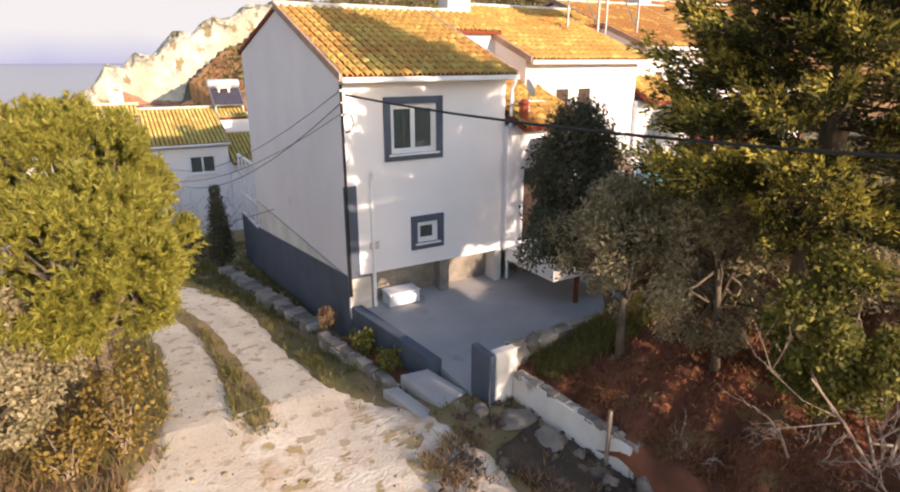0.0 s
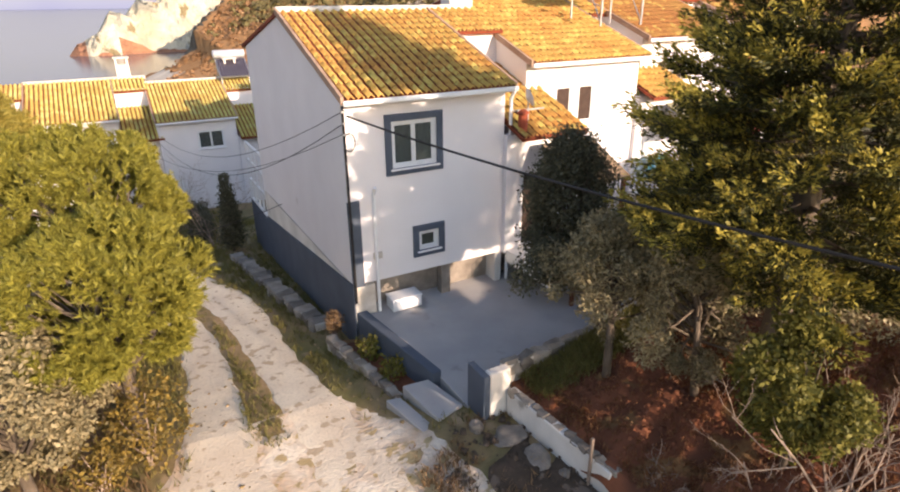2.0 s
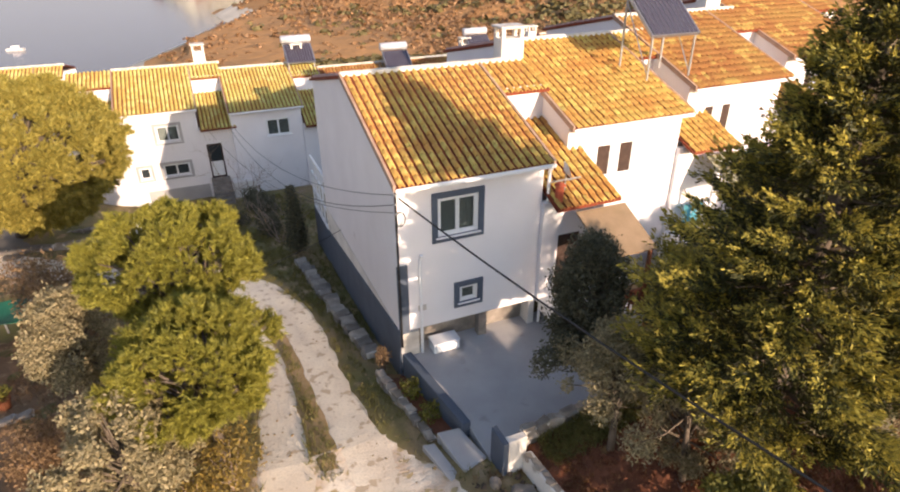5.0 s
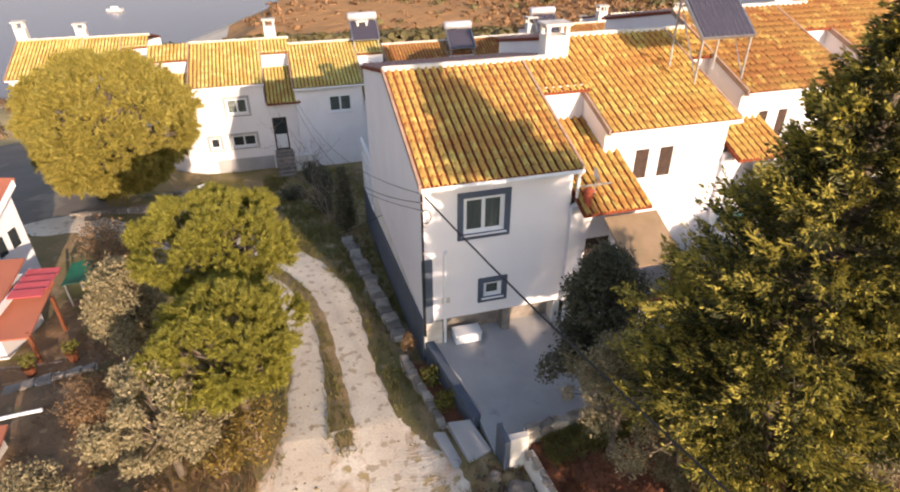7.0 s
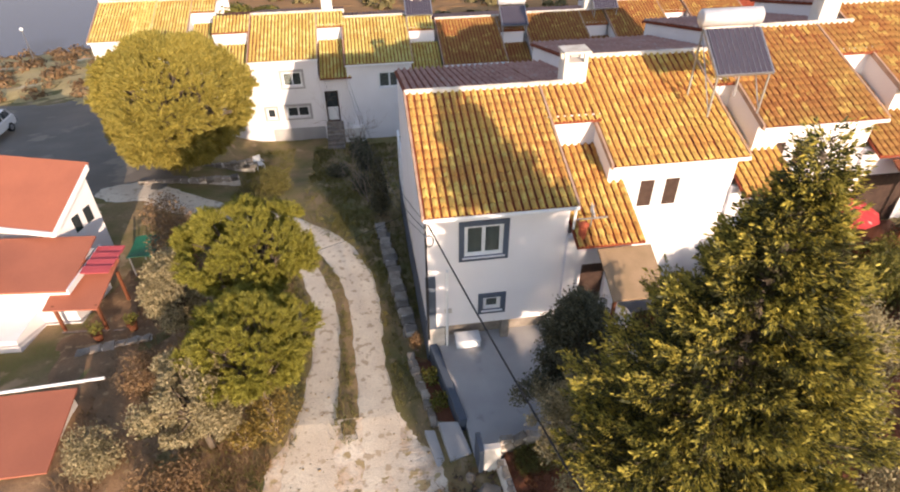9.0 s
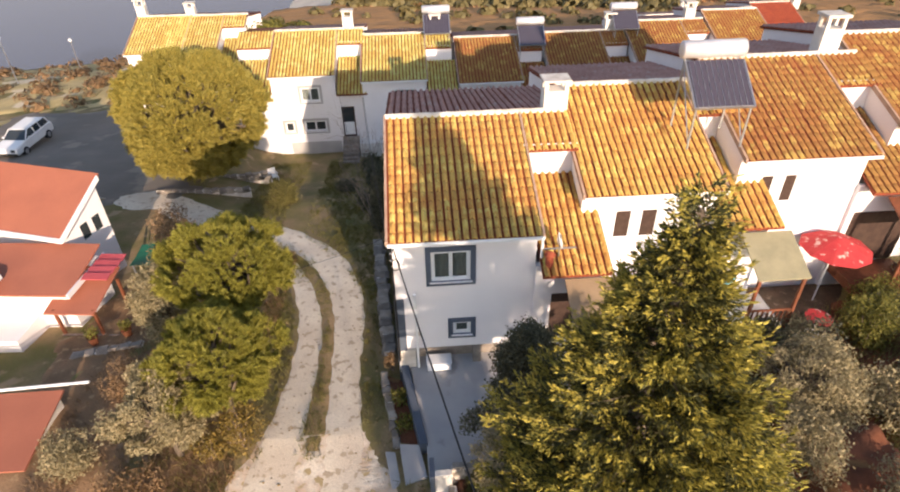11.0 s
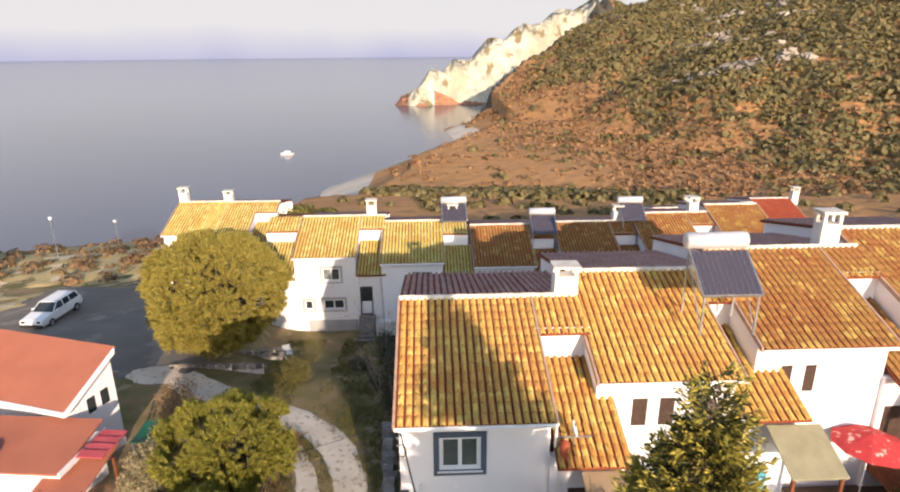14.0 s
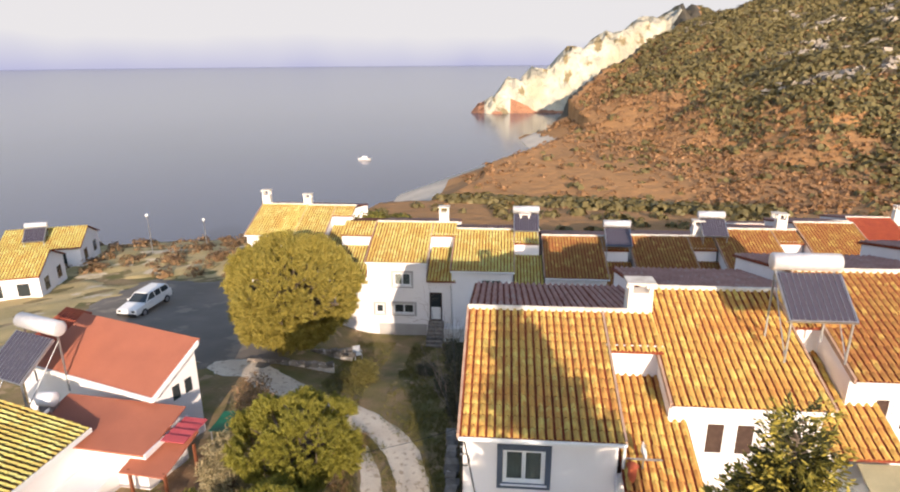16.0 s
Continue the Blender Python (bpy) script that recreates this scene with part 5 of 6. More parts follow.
shrub("shrub", "green bush at the foot of the steps", -2.0, 21.5, 0.9, 1.2, L_DARK, 4000, 0.1, 62)
shrub("shrub", "dark garden bush below the canopy", 12.8, -1.6, 1.3, 1.6, L_DARK, 5000, 0.1, 63, 0.9)
shrub("shrub", "bright green garden bush beside the parasol", 15.2, -0.9, 1.0, 2.0, L_CITRUS, 5000, 0.1, 64, 0.9)
shrub("shrub", "green garden bush beside the porch", 8.2, -1.4, 1.0, 1.6, L_CITRUS, 5000, 0.1, 65, 0.7)

shrub("shrub", "dark olive garden bush", 10.0, -1.2, 1.2, 1.6, L_DARK, 5000, 0.1, 66, 0.7)
shrub("shrub", "dark olive garden bush", 17.0, -2.2, 1.5, 1.8, L_DARK, 5000, 0.1, 67, 0.9)
shrub("shrub", "grey-green bush in the garden", 14.0, -4.2, 1.4, 1.7, L_OLIVE, 6000, 0.1, 68, 1.0)
for i, (x, y, rr, hh) in enumerate(((16.2, -0.2, 0.9, 1.4), (18.4, 0.2, 1.2, 1.7), (19.8, -1.6, 1.4, 1.8), (12.0, -3.2, 1.1, 1.4), (9.2, -3.0, 1.0, 1.3), (16.0, -4.8, 1.4, 1.6), (21.5, 0.4, 1.3, 1.8))):
    shrub("shrub", "dark shaded bush in the neighbouring garden", x, y, rr, hh, L_DARK, 4500, 0.1, 90 + i, 0.85)
stone_wall("low stone kerb before the parking area", (-14.3, 17.3), (-8.9, 17.2), -2.0, -2.05, 0.3, 0.25, 8, 1, 0.45)
# dark bushes added over the bright wall where canopy shade belongs
for i, (x, y, rr, hh) in enumerate(((9.6, -0.9, 0.9, 1.9), (11.6, -1.0, 0.8, 1.6))):
    shrub("shrub", "dark bush added for the shade below the neighbouring canopy", x, y, rr, hh, L_DARK, 5500, 0.09, 110 + i, 0.7)
chair = thing("garden_chair", "white plastic garden chair beside the lower house", "chair", (-8.35, 20.8, float(land(-8.35, 20.8))), 30)
box_part("seat", (-0.25, -0.25, 0.4), (0.25, 0.25, 0.44), M_FRAME, chair, 0.015)
box_part("backrest", (-0.25, 0.22, 0.44), (0.25, 0.26, 0.9), M_FRAME, chair, 0.015)
for x in (-0.23, 0.23):
    for y in (-0.23, 0.23):
        box_part("leg", (x - 0.025, y - 0.025, -0.03), (x + 0.025, y + 0.025, 0.41), M_FRAME, chair)
    box_part("armrest", (x - 0.03, -0.25, 0.62), (x + 0.03, 0.25, 0.66), M_FRAME, chair, 0.01)
stone_wall("whitewashed rubble beside the porch", (-12.3, 2.7), (-9.9, 3.2), -0.75, -0.8, 0.55, 0.35, 9, 2, 0.4)
for i, (x, y) in enumerate(((-11.8, 3.4), (-10.7, 3.8))):
    pot = thing("plant_pot", "clay plant pot with a small green plant", "plant pot", (x, y, float(land(x, y)) + 0.06), group="porch pots")
    bm = bmesh.new()
    tube(bm, [(0, 0, -0.03), (0, 0, 0.3), (0, 0, 0.31), (0, 0, 0.36)], [0.13, 0.18, 0.21, 0.21], 12)
    part("pot", bm, M_WOOD, pot)
    v, f = leaf_cloud(np.random.default_rng(130 + i), [(0, 0, 0.5, 0.2), (0.1, 0.05, 0.6, 0.18), (-0.1, 0, 0.62, 0.15)], 260, 0.1)
    arrays("foliage", v, f, L_CITRUS, pot)
shrub("shrub", "bright green leafy bush on the garden terrace", 16.1, 0.2, 1.0, 1.7, L_CITRUS, 6000, 0.09, 115, 0.9)
# dark plant added to deepen the veranda's shaded corner
shrub("shrub", "dark plant added for the shade beside the veranda", 18.3, 1.2, 1.0, 2.2, L_DARK, 6000, 0.09, 116, 0.9)
for i, (x, y) in enumerate(((8.2, -6.5), (10.2, -5.6), (9.9, -8.0), (6.8, -7.9), (12.0, -7.2))):
    shrub("shrub", "loose grey-green shrub on the neighbouring plot", x, y, 1.1, 1.5, L_OLIVE, 5500, 0.085, 140 + i, 1.75)
# ---- cables ----
def cable(a, b, sag, r, label):
    bm = bmesh.new()
    pts = [Vector(a).lerp(Vector(b), t) - Vector((0, 0, sag * 4 * t * (1 - t))) for t in np.linspace(0, 1, 17)]
    tube(bm, pts, [r] * 17, 5)
    tagged(part("overhead_cable", bm, M_CABLE), label, "cable")


cable((0.1, -0.12, 5.28), (5.45, -26.7, 7.2), 0.92, 0.022, "thick black overhead cable fixed to the house corner")
cable((0.0, -0.1, 5.38), (-2.4, 24.75, 0.6), 1.1, 0.009, "thin overhead wire from the house corner")
cable((0.0, -0.1, 5.12), (-2.45, 24.75, 0.2), 1.5, 0.011, "thin black wire to the lower houses")
cable((0.0, -0.1, 4.9), (-4.1, 25.2, 1.0), 1.5, 0.008, "thin wire above the driveway")
cable((-0.05, 6.5, 1.4), (-4.6, 3.4, 1.9), 0.15, 0.01, "thin wire to the pine")


# ---- roof equipment ----
def solar_heater(at, turn=0.0, stilts=0.9):
    """A solar water heater: a tilted glazed panel on legs and a silver tank above it."""
    s = thing("solar_heater", "solar water heater with dark panel and silver tank", "solar heater", at, turn, "solar heaters")
    bm = bmesh.new()
    prism(bm, [(-0.75, 0.0), (0.55, 1.0), (0.5, 1.08), (-0.8, 0.08)], -0.95, 0.95)
    pan = part("panel", bm, M_METAL, s)
    bm = bmesh.new()
    prism(bm, [(-0.76, 0.065), (0.5, 1.04), (0.475, 1.09), (-0.785, 0.115)], -0.89, 0.89)
    part("panel_glass", bm, M_PANEL, pan)
    for k in range(11):
        bm = bmesh.new()
        x = -0.85 + 0.17 * k
        prism(bm, [(-0.78, 0.125), (0.475, 1.1), (0.47, 1.108), (-0.785, 0.133)], x - 0.006, x + 0.006)
        part("tube_line", bm, M_METAL, pan)
    bm = bmesh.new()
    tube(bm, [(-1.0, 0.75, 1.35), (-0.97, 0.75, 1.35), (0.97, 0.75, 1.35), (1.0, 0.75, 1.35)], [0.2, 0.27, 0.27, 0.2], 14)
    part("tank", bm, M_TANK, s, "pale grey horizontal tank", smooth=True)
    for x in (-0.85, 0.85):
        for y0, z1 in ((-0.7, 0.05), (0.72, 1.15)):
            box_part("leg", (x - 0.025, y0 - 0.025, -stilts), (x + 0.025, y0 + 0.025, z1), M_METAL, s)
        bm = bmesh.new()
        tube(bm, [(x, -0.7, -stilts * 0.9), (x, 0.72, 0.9)], [0.02, 0.02], 5)
        part("brace", bm, M_METAL, s)
    return s


solar_heater((10.2, 3.0, 8.1), 0, 1.3)
for at in ((2.9, 29.4, 3.1), (9.6, 28.6, 2.3), (17.0, 30.6, 2.6)):
    solar_heater(at, 0, 0.9)
big = solar_heater((-20.2, 8.0, 2.15), -18, 1.0)
big.matrix_basis = big.matrix_basis @ Matrix.Scale(1.35, 4)
drum = thing("water_drum", "round white water drum on the low roof", "drum", (-18.35, 6.75, 1.2))
bm = bmesh.new()
tube(bm, [(-0.35, 0, 0.32), (-0.32, 0, 0.32), (0.32, 0, 0.32), (0.35, 0, 0.32)], [0.24, 0.32, 0.32, 0.24], 16)
part("drum_body", bm, M_FRAME, drum, smooth=True)
for x in (-0.25, 0.25):
    box_part("drum_stand", (x - 0.04, -0.25, -0.25), (x + 0.04, 0.25, 0.06), M_METAL, drum)
solar_heater((-44.5, 38.0, -1.3), 20, 0.6)

dish = thing("antenna", "small white dish and mast on the lower roof", "antenna", (4.95, -0.1, 4.75))
bm = bmesh.new()
tube(bm, [(0, 0, -0.15), (0, 0, 0.7)], [0.025, 0.025], 6)
part("mast", bm, M_METAL, dish)
bm = bmesh.new()
bmesh.ops.create_cone(bm, cap_ends=True, segments=16, radius1=0.04, radius2=0.24, depth=0.1, matrix=pose(-0.05, -0.05, 0.55, 70, 0, 75))
part("dish", bm, M_FRAME, dish)
box_part("mast_arm", (-0.5, -0.02, 0.22), (0.5, 0.02, 0.26), M_METAL, dish)
vent = thing("roof_vent", "red clay vent pot at the roof edge", "vent", (4.62, -0.35, 4.5))
bm = bmesh.new()
tube(bm, [(0, 0, 0), (0, 0, 0.45), (0, 0, 0.47), (0, 0, 0.56)], [0.12, 0.12, 0.17, 0.06], 10)
part("pot", bm, M_TILE_RED, vent)


# ---- the houses with orange roofs ----
def orange_house():
    h = thing("house", "low white house with flat orange sheet roofs", "house", (-12.9, 9.6, -1.8), -18)
    L = 7.6
    # upper block
    bm = bmesh.new()
    prism(bm, [(-2.45, -0.3), (0.0, -0.3), (0.0, 4.6), (-2.45, 3.3)], -L, -0.25)
    part("wall", bm, M_PLASTER, h)
    bm = bmesh.new()
    prism(bm, [(-2.75, 3.32), (0.15, 4.83), (0.15, 4.93), (-2.75, 3.42)], -L - 0.1, 0.05)
    part("roof", bm, M_ORANGE, h)
    bm = bmesh.new()
    prism(bm, [(-2.8, 3.24), (0, 4.68), (0, 4.9), (-2.8, 3.46)], 0.05, 0.12)
    part("bargeboard", bm, M_FRAME, h)
    box_part("fascia", (-L, -2.83, 3.22), (0.05, -2.75, 3.44), M_FRAME, h, 0.01)
    for k, y in enumerate((-1.5, -0.8)):
        box_part("side_window", (-0.26, y, 2.5), (-0.23, y + 0.4, 3.2), M_GLASS, h)
    # dark ribbed annex roof at the far end
    bm = bmesh.new()
    for k in range(10):
        prism(bm, [(-2.4 , 3.4), (0.6, 4.7), (0.6, 4.78), (-2.4, 3.48)], -L - 0.3 - 0.2 * k, -L - 0.16 - 0.2 * k)
    part("annex_roof", bm, M_TILE_RED, h, "dark ribbed red annex roof")
    box_part("wall", (-L - 2.2, -2.2, -0.3), (-L - 0.01, 0.3, 3.3), M_PLASTER, h)
    return h


orange_house()
low_h = thing("house", "low white wing with orange sheet roof and red awning", "house", (-12.45, 6.2, -1.6), -6)
bm = bmesh.new()
prism(bm, [(-1.85, 2.25), (0.9, 2.75), (0.9, 2.83), (-1.85, 2.33)], -5.8, 0.0)
part("roof", bm, M_ORANGE, low_h)
box_part("wall", (-5.6, -1.6, -0.3), (-0.25, 0.9, 2.22), M_PLASTER, low_h)
box_part("wall", (-3.2, -3.2, -0.3), (-1.6, -1.62, 1.2), M_PLASTER, low_h)
box_part("fascia", (0.0, -1.9, 2.2), (0.07, 0.9, 2.42), M_FRAME, low_h)
bm = bmesh.new()
prism(bm, [(-2.3, 1.75), (0.1, 2.2), (0.1, 2.26), (-2.3, 1.81)], -0.9, 1.05)
part("porch_roof", bm, M_ORANGE, low_h)
for k in range(4):
    bm = bmesh.new()
    prism(bm, [(-1.0 + 0.42 * k, 2.42), (-0.64 + 0.42 * k, 2.48), (-0.64 + 0.42 * k, 2.52), (-1.0 + 0.42 * k, 2.46)], 0.1, 1.15)
    part("awning_panel", bm, M_RED, low_h, "faded red awning panel")
for x, y in ((-0.6, -2.1), (0.95, -2.1), (0.95, -0.2)):
    box_part("porch_post", (x - 0.05, y - 0.05, -0.5), (x + 0.05, y + 0.05, 1.85), M_WOOD, low_h)
box_part("porch_wall", (-0.6, -2.15, -0.5), (0.95, -2.07, 0.55), M_PLASTER_OLD, low_h)
box_part("porch_rail", (-0.7, -2.2, 0.55), (1.6, -2.12, 0.62), M_BARE, low_h)
tarp = thing("tarpaulin", "green tarpaulin beside the lower house", "tarpaulin", (-11.0, 8.6, -0.5))
bm = bmesh.new()
bmesh.ops.create_grid(bm, x_segments=10, y_segments=8, size=0.5, matrix=Matrix.Diagonal((1.9, 1.6, 1, 1)))
for v in bm.verts:
    v.co.z = 0.12 * math.sin(v.co.x * 3) * math.cos(v.co.y * 2.5)
bmesh.ops.solidify(bm, geom=bm.faces[:], thickness=0.02)
part("tarpaulin_sheet", bm, M_GREEN_TARP, tarp)
for x in (-0.85, 0.85):
    for y in (-0.7, 0.7):
        box_part("pole", (x - 0.03, y - 0.03, -1.8), (x + 0.03, y + 0.03, 0.0), M_METAL, tarp)
tiled_h = thing("house", "white house corner with lichened tile roof", "house", (-15.55, 5.3, -1.6), 86)
bm = bmesh.new()
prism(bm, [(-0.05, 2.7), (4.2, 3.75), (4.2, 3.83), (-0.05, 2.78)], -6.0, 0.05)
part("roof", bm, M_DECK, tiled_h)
tile_field(tiled_h, -6.0, 0.05, (-0.1, 2.8), (4.2, 3.86), M_TILE_PALE, seed=700)
box_part("wall", (-5.8, 0.3, -0.4), (-0.15, 4.1, 2.72), M_PLASTER, tiled_h)
box_part("fascia", (-6.0, -0.14, 2.6), (0.06, -0.06, 2.8), M_FRAME, tiled_h, 0.01)
shed = thing("shed", "low shed with a flat faded red roof", "shed", (-12.3, -1.2, -1.2))
bm = bmesh.new()
prism(bm, [(-1.5, 1.0), (1.3, 1.3), (1.3, 1.36), (-1.5, 1.06)], -2.6, 1.2)
part("roof", bm, M_ORANGE, shed)
box_part("wall", (-2.5, -1.3, -0.3), (1.0, 1.2, 0.99), M_PLASTER_OLD, shed)
bm = bmesh.new()
tube(bm, [(-2.7, 1.32, 1.42), (2.0, 1.45, 1.5)], [0.05, 0.05], 8)
part("edge_pipe", bm, M_FRAME, shed)


def cottage(at, turn, w, d, eave, rise):
    h = thing("house", "white cottage with lichened tile roof by the shore", "house", at, turn, "shore cottages")
    bm = bmesh.new()
    prism(bm, [(0, -2), (d, -2), (d, eave), (d / 2, eave + rise), (0, eave)], 0, w)
    part("wall", bm, M_PLASTER, h)
    bm = bmesh.new()
    prism(bm, [(-0.3, eave - 0.08), (d / 2, eave + rise), (d + 0.3, eave - 0.08), (d + 0.3, eave), (d / 2, eave + rise + 0.08), (-0.3, eave)], -0.2, w + 0.2)
    part("roof", bm, M_DECK, h)
    tile_field(h, -0.2, w + 0.2, (-0.32, eave + 0.02), (d / 2, eave + rise + 0.1), M_TILE_PALE, seed=11)
    for x in np.arange(0.8, w - 1.2, 2.0):
        box_part("window", (x, -0.02, eave - 1.7), (x + 0.9, 0.0, eave - 0.6), M_GLASS, h)
    for y in (1.0, d - 2.0):
        box_part("window", (w, y, eave - 1.7), (w + 0.02, y + 1.0, eave - 0.6), M_GLASS, h)
    return h


cottage((-47.0, 36.0, -5.2), 20, 7.0, 6.0, 3.2, 1.3)
cottage((-43.5, 27.0, -4.6), 20, 6.5, 6.0, 3.0, 1.3)


def station_wagon(at, turn):
    c = thing("car", "old white station wagon parked on the asphalt", "car", at, turn)
    bm = bmesh.new()
    prism(bm, [(-2.2, 0.35), (2.2, 0.35), (2.25, 0.62), (2.2, 0.82), (1.05, 0.95), (-2.18, 1.0), (-2.25, 0.6)], -0.83, 0.83)
    bmesh.ops.bevel(bm, geom=list(bm.edges), offset=0.05, segments=2, affect="EDGES")
    body = part("body", bm, M_CARPAINT, c)
    bm = bmesh.new()
    lo = [(-2.1, -0.74), (1.0, -0.74), (1.0, 0.74), (-2.1, 0.74)]
    hi = [(-1.75, -0.6), (0.25, -0.6), (0.25, 0.6), (-1.75, 0.6)]
    a = [bm.verts.new((y, x, 0.95)) for x, y in lo]
    b = [bm.verts.new((y, x, 1.4)) for x, y in hi]
    bm.faces.new(b), bm.faces.new(a[::-1])
    for i in range(4):
        bm.faces.new((a[i], a[(i + 1) % 4], b[(i + 1) % 4], b[i]))
    bmesh.ops.recalc_face_normals(bm, faces=bm.faces)
    part("cabin_glass", bm, M_GLASS, c)
    bm = bmesh.new()
    box(bm, (-0.64, -1.82, 1.39), (0.64, 0.3, 1.45), 0.03)
    part("roof_panel", bm, M_CARPAINT, c)
    for y in (-2.0, -1.0, -0.25, 0.55):
        for s in (-1, 1):
            bm = bmesh.new()
            t = 0.35 if y > 0.4 else 0.0
            tube(bm, [(s * 0.75, y + t, 0.96), (s * 0.62, y + (0.1 if y < -1.5 else 0.0) - (0.3 if y > 0.4 else 0), 1.41)], [0.035, 0.035], 4)
            part("door_pillar", bm, M_CARPAINT, c)
    for s in (-1, 1):
        for y in (-1.4, 1.35):
            bm = bmesh.new()
            tube(bm, [(s * 0.66, y, 0.31), (s * 0.86, y, 0.31)], [0.31, 0.31], 16)
            wh = part("wheel", bm, M_RUBBER, c)
            bm = bmesh.new()
            tube(bm, [(s * 0.8, y, 0.31), (s * 0.875, y, 0.31)], [0.18, 0.18], 12)
            part("rim", bm, M_METAL, wh)
        box_part("headlight", (s * 0.55 - 0.14, 2.2, 0.62), (s * 0.55 + 0.14, 2.24, 0.78), M_GLASS, c)
        box_part("mirror", (s * 0.9 - 0.06, 0.62, 0.95), (s * 0.9 + 0.06, 0.72, 1.07), M_CARPAINT, c)
    box_part("bumper", (-0.8, 2.22, 0.38), (0.8, 2.32, 0.52), M_RUBBER, c, 0.02)
    box_part("bumper", (-0.8, -2.34, 0.38), (0.8, -2.22, 0.52), M_RUBBER, c, 0.02)
    return c


station_wagon((-26.4, 26.4, float(land(-26.4, 26.4)) + 0.07), 176)

# ---- neighbours' garden ----
parasol = thing("parasol", "red parasol with pale flower print", "parasol", (15.0, 1.45, 1.1))
bm = bmesh.new()
bmesh.ops.create_cone(bm, cap_ends=False, segments=10, radius1=1.15, radius2=0.05, depth=0.45, matrix=Matrix.Translation((0, 0, 2.35)))
bmesh.ops.solidify(bm, geom=bm.faces[:], thickness=0.015)
M_PARASOL = material("red_flowered_cloth", (0.50, 0.05, 0.05), 0.8, second=(0.42, 0.035, 0.04), scale=3, third=(0.62, 0.42, 0.36), third_scale=4.5, third_at=0.60, fine_mix=0.1)
part("canopy", bm, M_PARASOL, parasol)
bm = bmesh.new()
tube(bm, [(0, 0, -0.3), (0, 0, 2.55)], [0.025, 0.02], 8)
part("pole", bm, M_FRAME, parasol)
# terrace takes the darkened dirt to stand for garden shade
slab("garden_terrace", [(12.7, -0.9), (16.6, -0.9), (16.6, 2.35), (12.7, 2.35)], [0.9] * 4, -0.8, M_RUBBLE, "garden terrace darkened for the shade over it", "terrace", "structure")
table = thing("garden_table", "small red round garden table", "table", (14.0, -0.2, 0.9))
bm = bmesh.new()
tube(bm, [(0, 0, 0.7), (0, 0, 0.74)], [0.42, 0.42], 18)
part("tabletop", bm, M_PARASOL, table)
bm = bmesh.new()
tube(bm, [(0, 0, 0), (0, 0, 0.04), (0, 0, 0.06), (0, 0, 0.7)], [0.22, 0.22, 0.04, 0.04], 10)
part("pedestal", bm, M_FRAME, table)
cloth = thing("hanging_cloth", "turquoise cloth hanging over the railing", "cloth", (10.95, 0.85, 2.45))
bm = bmesh.new()
bmesh.ops.create_grid(bm, x_segments=10, y_segments=6, size=0.5, matrix=pose(0, 0, 0, 90, 0, 0) @ Matrix.Diagonal((0.75, 0.7, 1, 1)))
for v in bm.verts:
    v.co.y += 0.04 * math.sin(v.co.x * 14)
bmesh.ops.solidify(bm, geom=bm.faces[:], thickness=0.01)
M_TURQ = material("turquoise_cloth", (0.12, 0.42, 0.48), 0.9, second=(0.09, 0.34, 0.42), scale=4, third=(0.5, 0.6, 0.6), third_scale=5)
part("cloth_sheet", bm, M_TURQ, cloth)
fence = thing("fence", "dark wooden garden fence on the slope", "fence", (16.2, 1.2, 0.9), -60)
for k in range(9):
    box_part("slat", (0.2 * k, -0.02, 0), (0.2 * k + 0.09, 0.02, 1.0), M_SHUTTER, fence)
for z in (0.25, 0.8):
    box_part("rail", (-0.05, 0.02, z), (1.75, 0.06, z + 0.08), M_SHUTTER, fence)

# ---- shore ----
boat = thing("boat", "small pale motor boat at anchor", "boat", (-56.0, 227.0, SEA), 80)
bm = bmesh.new()
prism(bm, [(-0.7, 0.0), (0.7, 0.0), (1.1, 0.8), (-1.1, 0.8)], -3.0, 2.4, axis=1)
for v in bm.verts:
    if v.co.y > 2:
        v.co.x *= 0.15
part("hull", bm, M_PLASTER_OLD, boat)
box_part("cabin", (-0.7, -1.6, 0.8), (0.7, 0.6, 1.6), M_PLASTER, boat, 0.1)
for i, (x, y) in enumerate(((-36.5, 44.0), (-33.5, 50.0))):
    lamp = thing("street_lamp", "white street lamp on a thin post", "street lamp", (x, y, float(land(x, y))), group="street lamps")
    bm = bmesh.new()
    tube(bm, [(0, 0, 0), (0, 0, 4.2 - i)], [0.06, 0.04], 6)
    part("pole", bm, M_METAL, lamp)
    bm = bmesh.new()
    bmesh.ops.create_uvsphere(bm, u_segments=10, v_segments=8, radius=0.17, matrix=Matrix.Translation((0, 0, 4.3 - i)))
    part("globe", bm, M_FRAME, lamp, "white globe")


